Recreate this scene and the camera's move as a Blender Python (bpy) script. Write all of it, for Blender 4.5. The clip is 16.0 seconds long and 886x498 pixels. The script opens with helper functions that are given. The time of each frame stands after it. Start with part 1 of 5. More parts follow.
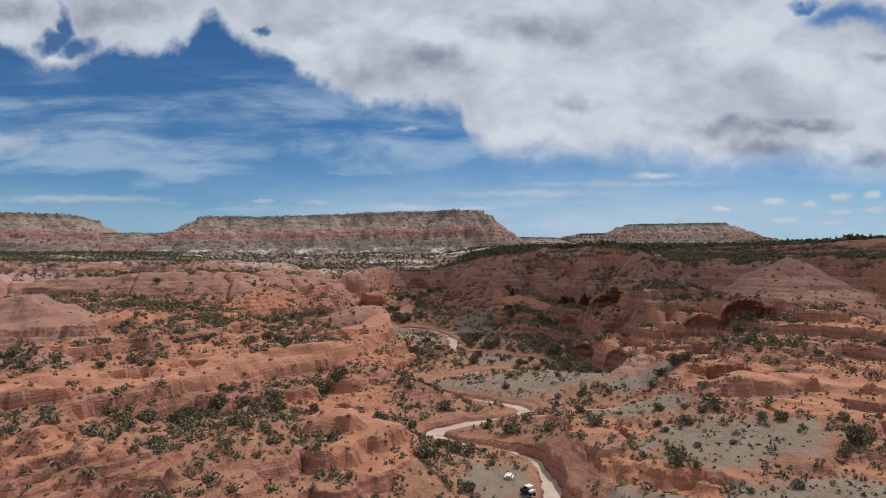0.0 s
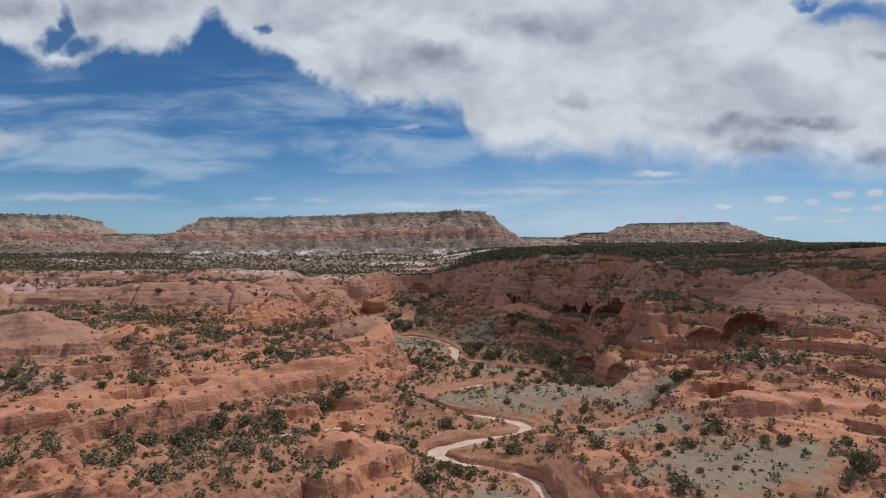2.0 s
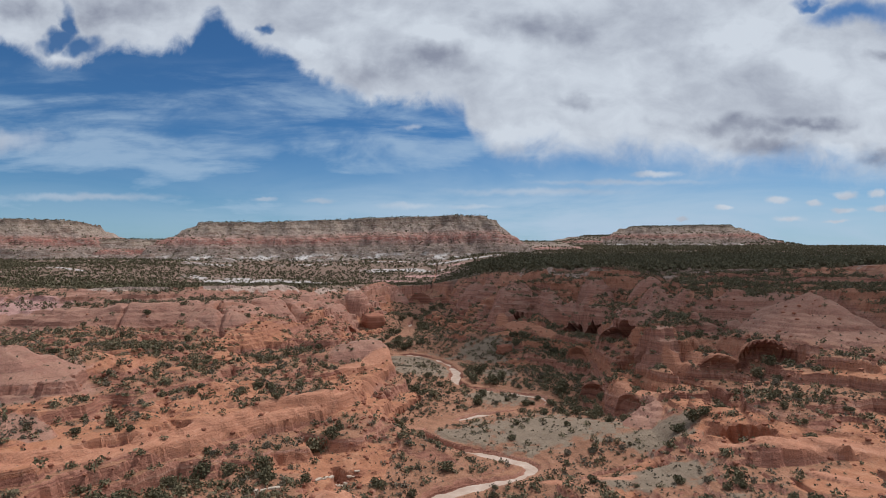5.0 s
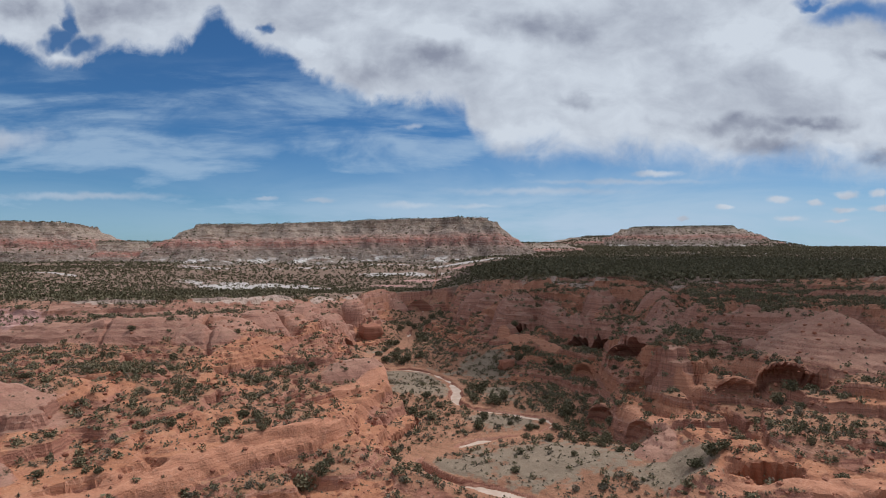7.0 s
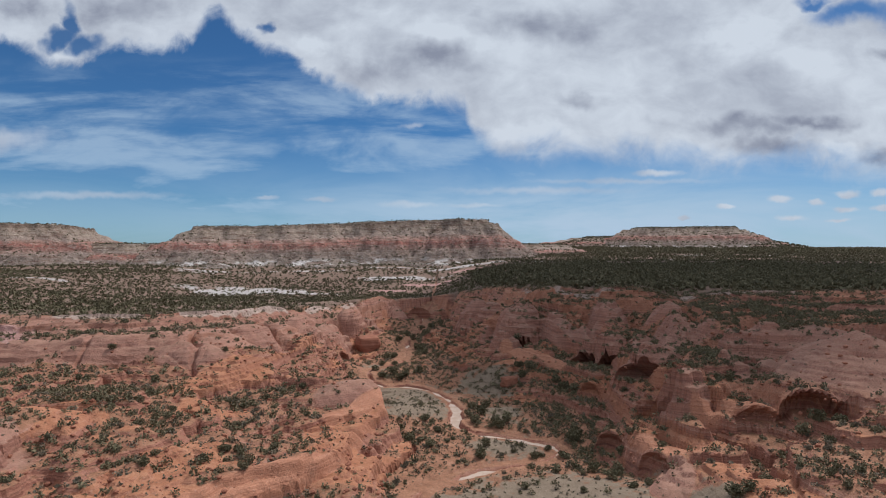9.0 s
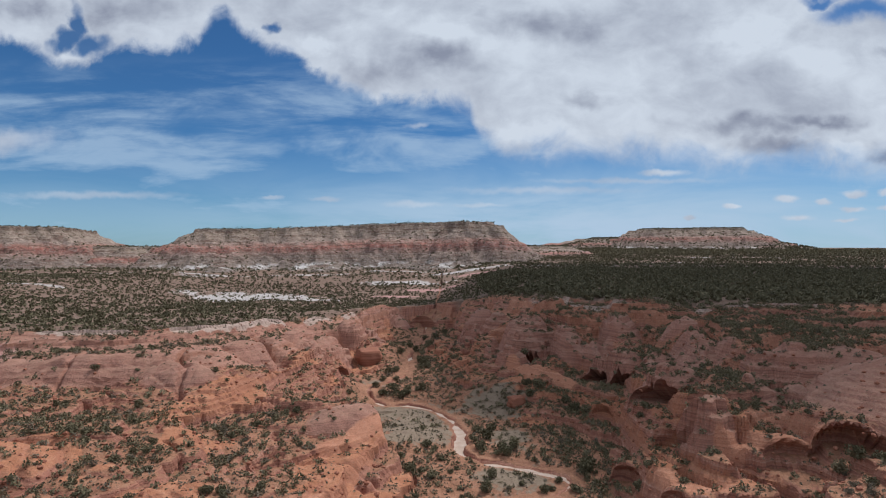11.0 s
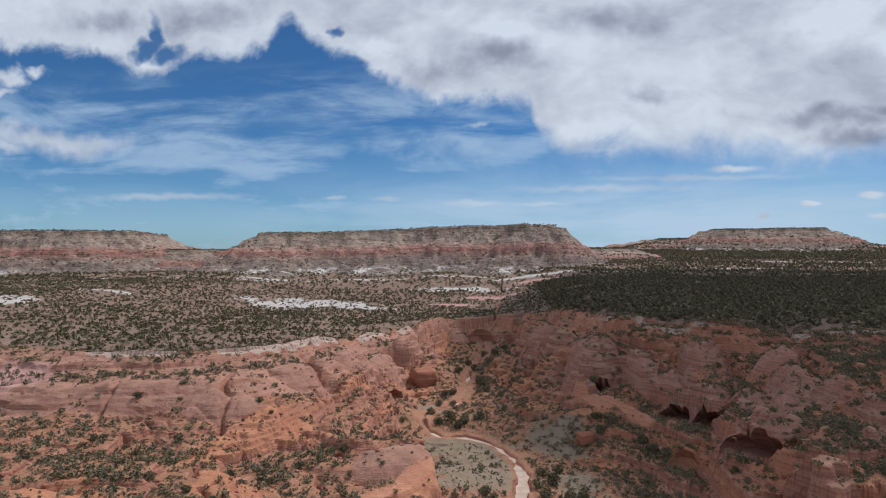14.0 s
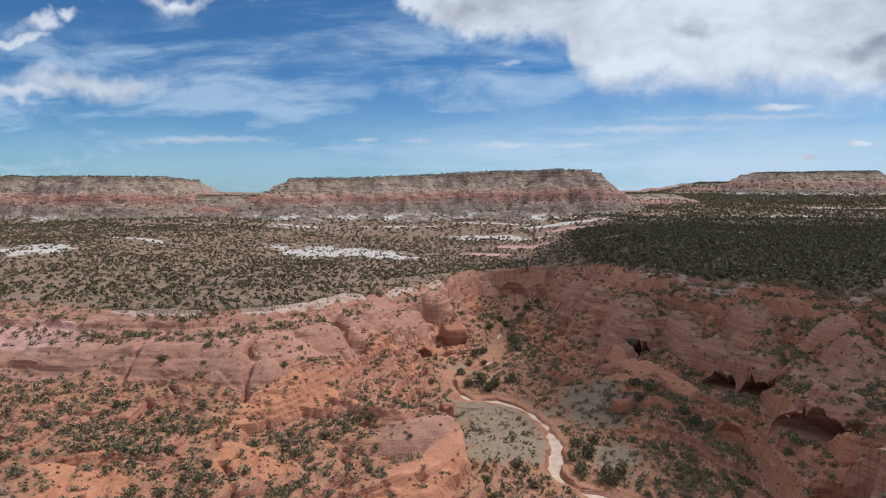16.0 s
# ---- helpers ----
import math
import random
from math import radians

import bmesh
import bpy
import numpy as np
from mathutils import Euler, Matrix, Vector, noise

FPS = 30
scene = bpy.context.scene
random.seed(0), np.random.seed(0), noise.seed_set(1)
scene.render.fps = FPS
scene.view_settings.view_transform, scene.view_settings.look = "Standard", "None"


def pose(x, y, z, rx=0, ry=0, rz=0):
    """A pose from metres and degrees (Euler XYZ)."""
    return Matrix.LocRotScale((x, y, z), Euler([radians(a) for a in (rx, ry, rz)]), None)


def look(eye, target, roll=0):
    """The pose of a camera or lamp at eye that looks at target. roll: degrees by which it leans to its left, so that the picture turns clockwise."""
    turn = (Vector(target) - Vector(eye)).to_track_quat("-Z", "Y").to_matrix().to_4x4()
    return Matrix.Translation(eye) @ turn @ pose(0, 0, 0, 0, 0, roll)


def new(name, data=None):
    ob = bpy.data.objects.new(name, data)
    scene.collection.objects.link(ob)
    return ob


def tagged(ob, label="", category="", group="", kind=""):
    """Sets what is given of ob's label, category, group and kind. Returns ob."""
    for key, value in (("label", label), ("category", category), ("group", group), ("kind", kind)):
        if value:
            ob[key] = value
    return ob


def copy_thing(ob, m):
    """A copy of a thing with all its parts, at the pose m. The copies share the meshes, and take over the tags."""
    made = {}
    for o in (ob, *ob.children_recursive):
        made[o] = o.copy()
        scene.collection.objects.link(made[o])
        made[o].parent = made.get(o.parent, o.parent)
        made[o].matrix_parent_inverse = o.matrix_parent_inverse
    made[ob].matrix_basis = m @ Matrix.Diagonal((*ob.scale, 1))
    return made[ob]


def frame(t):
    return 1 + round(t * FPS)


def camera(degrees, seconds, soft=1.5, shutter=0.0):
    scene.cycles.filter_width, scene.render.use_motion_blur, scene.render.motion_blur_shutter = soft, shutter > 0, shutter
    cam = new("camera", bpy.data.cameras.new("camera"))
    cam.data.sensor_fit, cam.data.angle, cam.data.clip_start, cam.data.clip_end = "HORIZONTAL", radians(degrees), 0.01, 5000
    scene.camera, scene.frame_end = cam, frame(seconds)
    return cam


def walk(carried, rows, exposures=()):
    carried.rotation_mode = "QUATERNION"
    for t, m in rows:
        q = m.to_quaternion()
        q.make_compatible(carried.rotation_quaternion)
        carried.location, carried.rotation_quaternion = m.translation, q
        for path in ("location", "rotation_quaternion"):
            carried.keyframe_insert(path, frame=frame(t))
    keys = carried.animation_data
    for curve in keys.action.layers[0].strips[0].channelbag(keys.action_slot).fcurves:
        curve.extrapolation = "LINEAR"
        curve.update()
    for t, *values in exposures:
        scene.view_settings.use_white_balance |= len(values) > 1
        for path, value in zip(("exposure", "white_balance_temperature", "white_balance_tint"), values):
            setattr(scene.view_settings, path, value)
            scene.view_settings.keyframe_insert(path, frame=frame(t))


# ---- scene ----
cam = camera(74.5, 16.0, soft=1.0)
METRES, EYE, TILT, LEAN, TURN = 100.0, 42.0, 0.0, 0.0, 0.0
ROWS = [
    (0.0, 0.0, 0.0, 0.0, 0.0, 0.0, -0.0),
    (0.5, -0.0, 0.0004, 0.0136, 0.04, -0.08, -0.01),
    (1.0, -0.0001, 0.0008, 0.0273, 0.08, -0.15, -0.0),
    (1.5, 0.0, 0.0009, 0.0412, 0.12, -0.21, -0.0),
    (2.0, -0.0001, 0.0041, 0.055, 0.15, -0.19, -0.01),
    (2.5, -0.0002, 0.012, 0.069, 0.18, -0.18, -0.02),
    (3.0, 0.0001, 0.0246, 0.0829, 0.21, -0.17, -0.04),
    (3.5, 0.0003, 0.042, 0.0966, 0.24, -0.16, -0.06),
    (4.0, 0.0005, 0.0629, 0.1104, 0.25, -0.16, -0.06),
    (6.5, 0.0053, 0.2032, 0.1793, 0.34, -0.18, -0.1),
    (7.0, 0.0064, 0.2355, 0.193, 0.35, -0.22, -0.11),
    (7.5, 0.0072, 0.2688, 0.2065, 0.36, -0.24, -0.12),
    (8.0, 0.0085, 0.3023, 0.2203, 0.39, -0.24, -0.13),
    (8.5, 0.0095, 0.3362, 0.234, 0.4, -0.26, -0.14),
    (9.0, 0.0106, 0.3708, 0.2479, 0.42, -0.29, -0.15),
    (11.5, 0.0158, 0.544, 0.3156, 1.35, -0.32, -0.19),
    (12.0, 0.0157, 0.579, 0.329, 2.09, -0.34, -0.21),
    (12.5, 0.0136, 0.6147, 0.3419, 3.33, -0.34, -0.24),
    (13.0, 0.0122, 0.6496, 0.3557, 5.29, -0.38, -0.23),
    (13.5, 0.011, 0.6852, 0.369, 6.33, -0.41, -0.24),
    (14.0, 0.0086, 0.7199, 0.3829, 6.77, -0.41, -0.24),
    (14.5, 0.0022, 0.7544, 0.3955, 8.5, -0.48, -0.23),
    (15.0, 0.0009, 0.7881, 0.4086, 9.79, -1.92, -0.18),
    (15.5, -0.0039, 0.8232, 0.4232, 9.83, -3.97, -0.21),
    (16.0, -0.0089, 0.8583, 0.4383, 9.81, -6.04, -0.23),
]
walk(cam, [(t, pose(0, 0, EYE, TILT, LEAN, TURN) @ pose(METRES * x, METRES * y, METRES * z, 90 + pitch, roll, yaw)) for t, x, y, z, yaw, pitch, roll in ROWS],
     exposures=((0.0, -0.11, 6500, 10), (4.0, -0.11, 6460, 10), (9.0, -0.10, 6360, 10), (12.5, -0.06, 6270, 10), (14.5, -0.01, 6290, 10), (16.0, 0.14, 6380, 10)))

# ---------------------------------------------------------------- light
SUN_AZ, SUN_EL = 52.0, 57.0      # degrees: to the right of straight ahead, above the horizon
sun_data = bpy.data.lights.new("sun", "SUN")
sun_data.energy, sun_data.angle, sun_data.color = 3.5, radians(0.6), (1.0, 0.97, 0.93)
sun = new("sun", sun_data)
SUN_DIR = Vector((math.sin(radians(SUN_AZ)) * math.cos(radians(SUN_EL)), math.cos(radians(SUN_AZ)) * math.cos(radians(SUN_EL)), math.sin(radians(SUN_EL))))
sun.matrix_world = look(SUN_DIR * 500, (0, 0, 0))


class Nodes:
    """Short hand for a node tree."""

    def __init__(self, tree):
        self.t = tree
        tree.nodes.clear()

    def n(self, kind, **props):
        node = self.t.nodes.new(kind)
        for k, v in props.items():
            if k == "op":
                node.operation = v
            elif k == "clamp":
                node.use_clamp = v
        return node

    def put(self, sock, v):
        if isinstance(v, bpy.types.NodeSocket):
            self.t.links.new(v, sock)
        elif v is not None:
            sock.default_value = v

    def m(self, op, a, b=None, c=None, clamp=False):
        node = self.n("ShaderNodeMath", op=op, clamp=clamp)
        for s, v in zip(node.inputs, (a, b, c)):
            self.put(s, v)
        return node.outputs[0]

    def v(self, op, a, b=None):
        node = self.n("ShaderNodeVectorMath", op=op)
        self.put(node.inputs[0], a)
        self.put(node.inputs[1], b)
        return node.outputs["Value"] if op in ("LENGTH", "DOT_PRODUCT") else node.outputs[0]

    def step(self, x, a, b, lo=0.0, hi=1.0):
        node = self.n("ShaderNodeMapRange")
        node.interpolation_type = "SMOOTHSTEP"
        for s, v in zip(node.inputs, (x, a, b, lo, hi)):
            self.put(s, v)
        return node.outputs[0]

    def noise(self, vec, scale, detail=4.0, rough=0.55, distort=0.0):
        node = self.n("ShaderNodeTexNoise")
        self.put(node.inputs["Vector"], vec)
        self.put(node.inputs["Scale"], scale)
        self.put(node.inputs["Detail"], detail)
        self.put(node.inputs["Roughness"], rough)
        self.put(node.inputs["Distortion"], distort)
        return node.outputs["Fac"]

    def mix(self, f, a, b):
        node = self.n("ShaderNodeMix")
        node.data_type = "RGBA"
        self.put(node.inputs["Factor"], f)
        self.put(node.inputs["A"], a)
        self.put(node.inputs["B"], b)
        return node.outputs["Result"]

    def ramp(self, f, stops):
        node = self.n("ShaderNodeValToRGB")
        self.put(node.inputs[0], f)
        el = node.color_ramp.elements
        while len(el) < len(stops):
            el.new(0.5)
        for e, (p, c) in zip(el, stops):
            e.position, e.color = p, (c if len(c) == 4 else (*c, 1))
        return node.outputs[0]

    def comb(self, x, y, z=0.0):
        node = self.n("ShaderNodeCombineXYZ")
        for s, v in zip(node.inputs, (x, y, z)):
            self.put(s, v)
        return node.outputs[0]

    def sep(self, v):
        node = self.n("ShaderNodeSeparateXYZ")
        self.put(node.inputs[0], v)
        return node.outputs


# ---------------------------------------------------------------- sky
def make_world():
    world = bpy.data.worlds.new("sky")
    scene.world = world
    world.use_nodes = True
    N = Nodes(world.node_tree)
    sky = N.n("ShaderNodeTexSky")
    sky.sky_type, sky.sun_disc = "NISHITA", False
    sky.sun_elevation, sky.sun_rotation = radians(SUN_EL), radians(SUN_AZ)
    sky.altitude, sky.air_density, sky.dust_density, sky.ozone_density = 1800, 1.0, 0.6, 2.0
    d = N.n("ShaderNodeTexCoord").outputs["Generated"]
    x, y, z = N.sep(d)
    yy = N.m("MAXIMUM", y, 0.25)
    u, v = N.m("DIVIDE", x, yy), N.m("DIVIDE", z, yy)
    uv = N.comb(u, v)
    # cloud texture: billows at several sizes
    big = N.noise(uv, 3.2, 6, 0.55, 0.3)
    fine = N.noise(uv, 13.0, 5, 0.6, 0.5)
    curl = N.noise(uv, 42.0, 4, 0.6, 0.6)
    puff = N.m("ADD", N.m("MULTIPLY", N.m("SUBTRACT", big, 0.5), 0.05), N.m("MULTIPLY", N.m("SUBTRACT", fine, 0.5), 0.075))
    puff = N.m("MULTIPLY_ADD", N.m("SUBTRACT", curl, 0.5), 0.018, puff)
    # lower edge of the cloud deck, rising from right to left
    f = N.m("MULTIPLY_ADD", u, 0.4, 0.5, clamp=True)
    edge = [(-1.10, 0.40), (-0.80, 0.345), (-0.70, 0.325), (-0.645, 0.312), (-0.60, 0.325), (-0.565, 0.338), (-0.51, 0.342), (-0.44, 0.356), (-0.415, 0.382), (-0.392, 0.396), (-0.377, 0.376), (-0.34, 0.352),
            (-0.31, 0.333), (-0.275, 0.322), (-0.235, 0.292), (-0.19, 0.270), (-0.11, 0.248), (0.0, 0.248), (0.032, 0.232), (0.042, 0.195), (0.085, 0.158), (0.26, 0.154), (0.40, 0.146),
            (0.50, 0.138), (0.60, 0.148), (0.68, 0.132), (0.80, 0.122), (1.15, 0.115)]
    e = N.ramp(f, [(0.4 * a + 0.5, (2 * b,) * 3) for a, b in edge])
    e = N.m("MULTIPLY", e, 0.5)
    depth = N.m("ADD", N.m("SUBTRACT", v, e), puff)
    crisp = N.step(u, -0.1, 0.25, 0.020, 0.045)
    deck = N.step(N.m("DIVIDE", depth, crisp), -0.6, 1.0)

    def swirl(size, amount):
        node = N.n("ShaderNodeTexNoise")
        N.put(node.inputs["Vector"], uv)
        node.inputs["Scale"].default_value, node.inputs["Detail"].default_value = size, 4.0
        return N.v("MULTIPLY", N.v("SUBTRACT", node.outputs["Color"], (0.5, 0.5, 0.5)), (amount, amount * 0.6, 0))

    torn = N.v("ADD", N.v("ADD", uv, swirl(7.0, 0.16)), swirl(26.0, 0.06))
    frayed = N.v("ADD", uv, swirl(40.0, 0.022))

    def blob(cx, cy, rx, ry, soft=0.6, rough=1.0):
        q = N.v("MULTIPLY", N.v("SUBTRACT", torn if ry > 0.011 else frayed, (cx, cy, 0)), (1 / rx, 1 / ry, 0))
        r = N.m("MULTIPLY_ADD", puff, -9.0 * rough, N.v("LENGTH", q))
        return N.step(r, 1.0, 1.0 - soft)

    hole = None
    for c in ((-0.650, 0.386, 0.026, 0.050, 0.7, 0.6), (-0.672, 0.362, 0.055, 0.022, 0.7, 0.6), (-0.625, 0.346, 0.055, 0.024, 0.7, 0.6), (-0.318, 0.383, 0.016, 0.014, 0.9, 0.9),
              (0.70, 0.395, 0.12, 0.030, 0.9, 0.8), (0.63, 0.420, 0.06, 0.014, 0.9, 0.8)):
        q = blob(*c)
        hole = q if hole is None else N.m("MAXIMUM", hole, q)
    clouds = [N.m("MULTIPLY", deck, N.m("SUBTRACT", 1.0, N.m("MULTIPLY", hole, 0.95)))]
    for c in ((-0.86, 0.188, 0.24, 0.036, 0.95, 0.45), (-1.0, 0.172, 0.16, 0.022, 0.9, 0.5), (-0.95, 0.298, 0.075, 0.026, 0.8, 1.3), (-1.02, 0.272, 0.10, 0.014, 0.8, 1.2), (-0.90, 0.320, 0.05, 0.018, 0.8, 1.3),
              (0.755, 0.345, 0.055, 0.03, 0.7, 1.2), (0.36, 0.126, 0.06, 0.008, 0.9, 1.2), (0.57, 0.082, 0.030, 0.008, 0.7, 1.3), (0.63, 0.076, 0.022, 0.007, 0.7, 1.3), (0.685, 0.090, 0.026, 0.008, 0.7, 1.3), (0.74, 0.094, 0.022, 0.009, 0.7, 1.3),
              (0.68, 0.064, 0.032, 0.007, 0.7, 1.3), (0.745, 0.068, 0.03, 0.008, 0.7, 1.3), (0.59, 0.050, 0.035, 0.007, 0.8, 1.2), (0.475, 0.070, 0.020, 0.005, 0.7, 1.3), (0.405, 0.050, 0.014, 0.005, 0.7, 1.3), (0.67, 0.046, 0.03, 0.005, 0.8, 1.3)):
        clouds.append(N.m("MULTIPLY", blob(*c), 0.88))
    for c in ((-0.62, 0.086, 0.20, 0.009, 0.95, 0.7), (-0.31, 0.083, 0.025, 0.005, 0.8, 1.0), (-0.215, 0.080, 0.035, 0.006, 0.8, 1.0), (0.16, 0.095, 0.22, 0.010, 0.95, 0.9), (0.30, 0.112, 0.2, 0.007, 0.95, 0.9), (-0.06, 0.072, 0.07, 0.008, 0.9, 1.2), (0.05, 0.070, 0.07, 0.006, 0.9, 1.2), (-0.06, 0.206, 0.03, 0.006, 0.9, 1.2)):
        clouds.append(N.m("MULTIPLY", blob(*c), 0.5))
    m = clouds[0]
    for c in clouds[1:]:
        m = N.m("MAXIMUM", m, c)
    # thin high streaks under the deck
    st = N.noise(N.v("MULTIPLY", N.v("ADD", uv, (3.1, 0.72, 0)), (1.7, 9.5, 1)), 1.5, 7, 0.60, 0.25)
    st2 = N.noise(N.v("MULTIPLY", uv, (2.2, 5.0, 1)), 2.0, 5, 0.6, 0.4)
    wisps = N.m("MULTIPLY", N.step(st, 0.42, 0.64), N.step(st2, 0.32, 0.58))
    wisps = N.m("MULTIPLY", wisps, N.step(v, 0.34, 0.24))
    low = N.noise(N.v("MULTIPLY", N.v("ADD", uv, (1.3, 5.2, 0)), (1.2, 6.0, 1)), 1.8, 5, 0.6, 0.5)
    veil = N.m("MULTIPLY", N.step(v, 0.20, 0.03), N.m('MULTIPLY', N.step(low, 0.25, 0.66, 0.30, 0.95), N.step(u, -0.6, 0.15, 0.40, 1.05)), clamp=True)
    thin = N.m("MAXIMUM", N.m("MULTIPLY", wisps, 0.60), veil)
    # light and grey parts of the clouds
    shade = N.noise(N.v("MULTIPLY", uv, (1.0, 1.5, 1)), 4.0, 6, 0.55, 0.3)
    ripple = N.noise(N.v("MULTIPLY", uv, (1.0, 1.6, 1)), 14.0, 5, 0.6, 0.4)
    grey = N.m("MULTIPLY_ADD", N.m("SUBTRACT", ripple, 0.5), 0.8, N.m("MULTIPLY_ADD", N.step(shade, 0.36, 0.70), 0.50, 0.10))
    for k, items in ((0.60, ((-0.55, 0.412, 0.15, 0.050), (-0.14, 0.300, 0.10, 0.045), (-0.03, 0.318, 0.11, 0.034), (0.16, 0.385, 0.16, 0.045), (-0.75, 0.42, 0.10, 0.03))),
                     (0.62, ((0.22, 0.255, 0.09, 0.024), (0.50, 0.200, 0.17, 0.028), (0.555, 0.168, 0.10, 0.026), (0.62, 0.214, 0.12, 0.020), (0.74, 0.150, 0.06, 0.018), (0.755, 0.335, 0.06, 0.018)))):
        spots = None
        for c in items:
            q = blob(*c, 1.0, 1.0)
            spots = q if spots is None else N.m("MAXIMUM", spots, q)
        grey = N.m("MULTIPLY_ADD", spots, k, grey)
    glow = None
    for c in ((0.54, 0.345, 0.17, 0.055), (0.13, 0.195, 0.13, 0.030), (0.0, 0.36, 0.10, 0.03), (-0.66, 0.335, 0.09, 0.018), (-0.23, 0.345, 0.06, 0.02), (0.66, 0.17, 0.06, 0.02)):
        q = blob(*c, 0.95, 0.7)
        glow = q if glow is None else N.m("MAXIMUM", glow, q)
    grey = N.m("MULTIPLY_ADD", glow, -0.40, grey, clamp=True)
    cc = N.mix(grey, (0.66, 0.72, 0.80, 1), (0.27, 0.30, 0.385, 1))
    # thin bright rims where the deck ends
    rim = N.m("MULTIPLY", N.step(depth, 0.06, 0.0), N.step(u, 0.35, 0.1))
    cc = N.mix(N.m("MULTIPLY", rim, 0.25), cc, (0.68, 0.73, 0.81, 1))
    b_sky = N.n("ShaderNodeBackground")
    N.put(b_sky.inputs[0], N.v("MULTIPLY", sky.outputs[0], (0.405, 0.762, 1.05)))
    b_sky.inputs[1].default_value = 0.073
    b_cl = N.n("ShaderNodeBackground")
    N.put(b_cl.inputs[0], cc)
    b_cl.inputs[1].default_value = 1.0
    b_th = N.n("ShaderNodeBackground")
    b_th.inputs[0].default_value, b_th.inputs[1].default_value = (0.455, 0.595, 0.745, 1), 1.0
    s1 = N.n("ShaderNodeMixShader")
    N.put(s1.inputs[0], thin), N.put(s1.inputs[1], b_sky.outputs[0]), N.put(s1.inputs[2], b_th.outputs[0])
    s2 = N.n("ShaderNodeMixShader")
    N.put(s2.inputs[0], m), N.put(s2.inputs[1], s1.outputs[0]), N.put(s2.inputs[2], b_cl.outputs[0])
    out = N.n("ShaderNodeOutputWorld")
    N.put(out.inputs[0], s2.outputs[0])


make_world()


# ---------------------------------------------------------------- materials
def material(name, build, rough=0.9):
    mat = bpy.data.materials.new(name)
    mat.use_nodes = True
    N = Nodes(mat.node_tree)
    out = N.n("ShaderNodeOutputMaterial")
    b = N.n("ShaderNodeBsdfPrincipled")
    b.inputs["Roughness"].default_value = rough
    b.inputs["Specular IOR Level"].default_value = 0.15
    N.put(out.inputs[0], b.outputs[0])
    col, height, dist = build(N, b)
    N.put(b.inputs["Base Color"], col)
    if height is not None:
        bump = N.n("ShaderNodeBump")
        bump.inputs["Strength"].default_value = 0.8
        bump.inputs["Distance"].default_value = dist
        N.put(bump.inputs["Height"], height)
        N.put(b.inputs["Normal"], bump.outputs[0])
    return mat


def attr(N, name):
    a = N.n("ShaderNodeAttribute")
    a.attribute_name = name
    return a.outputs["Fac"]


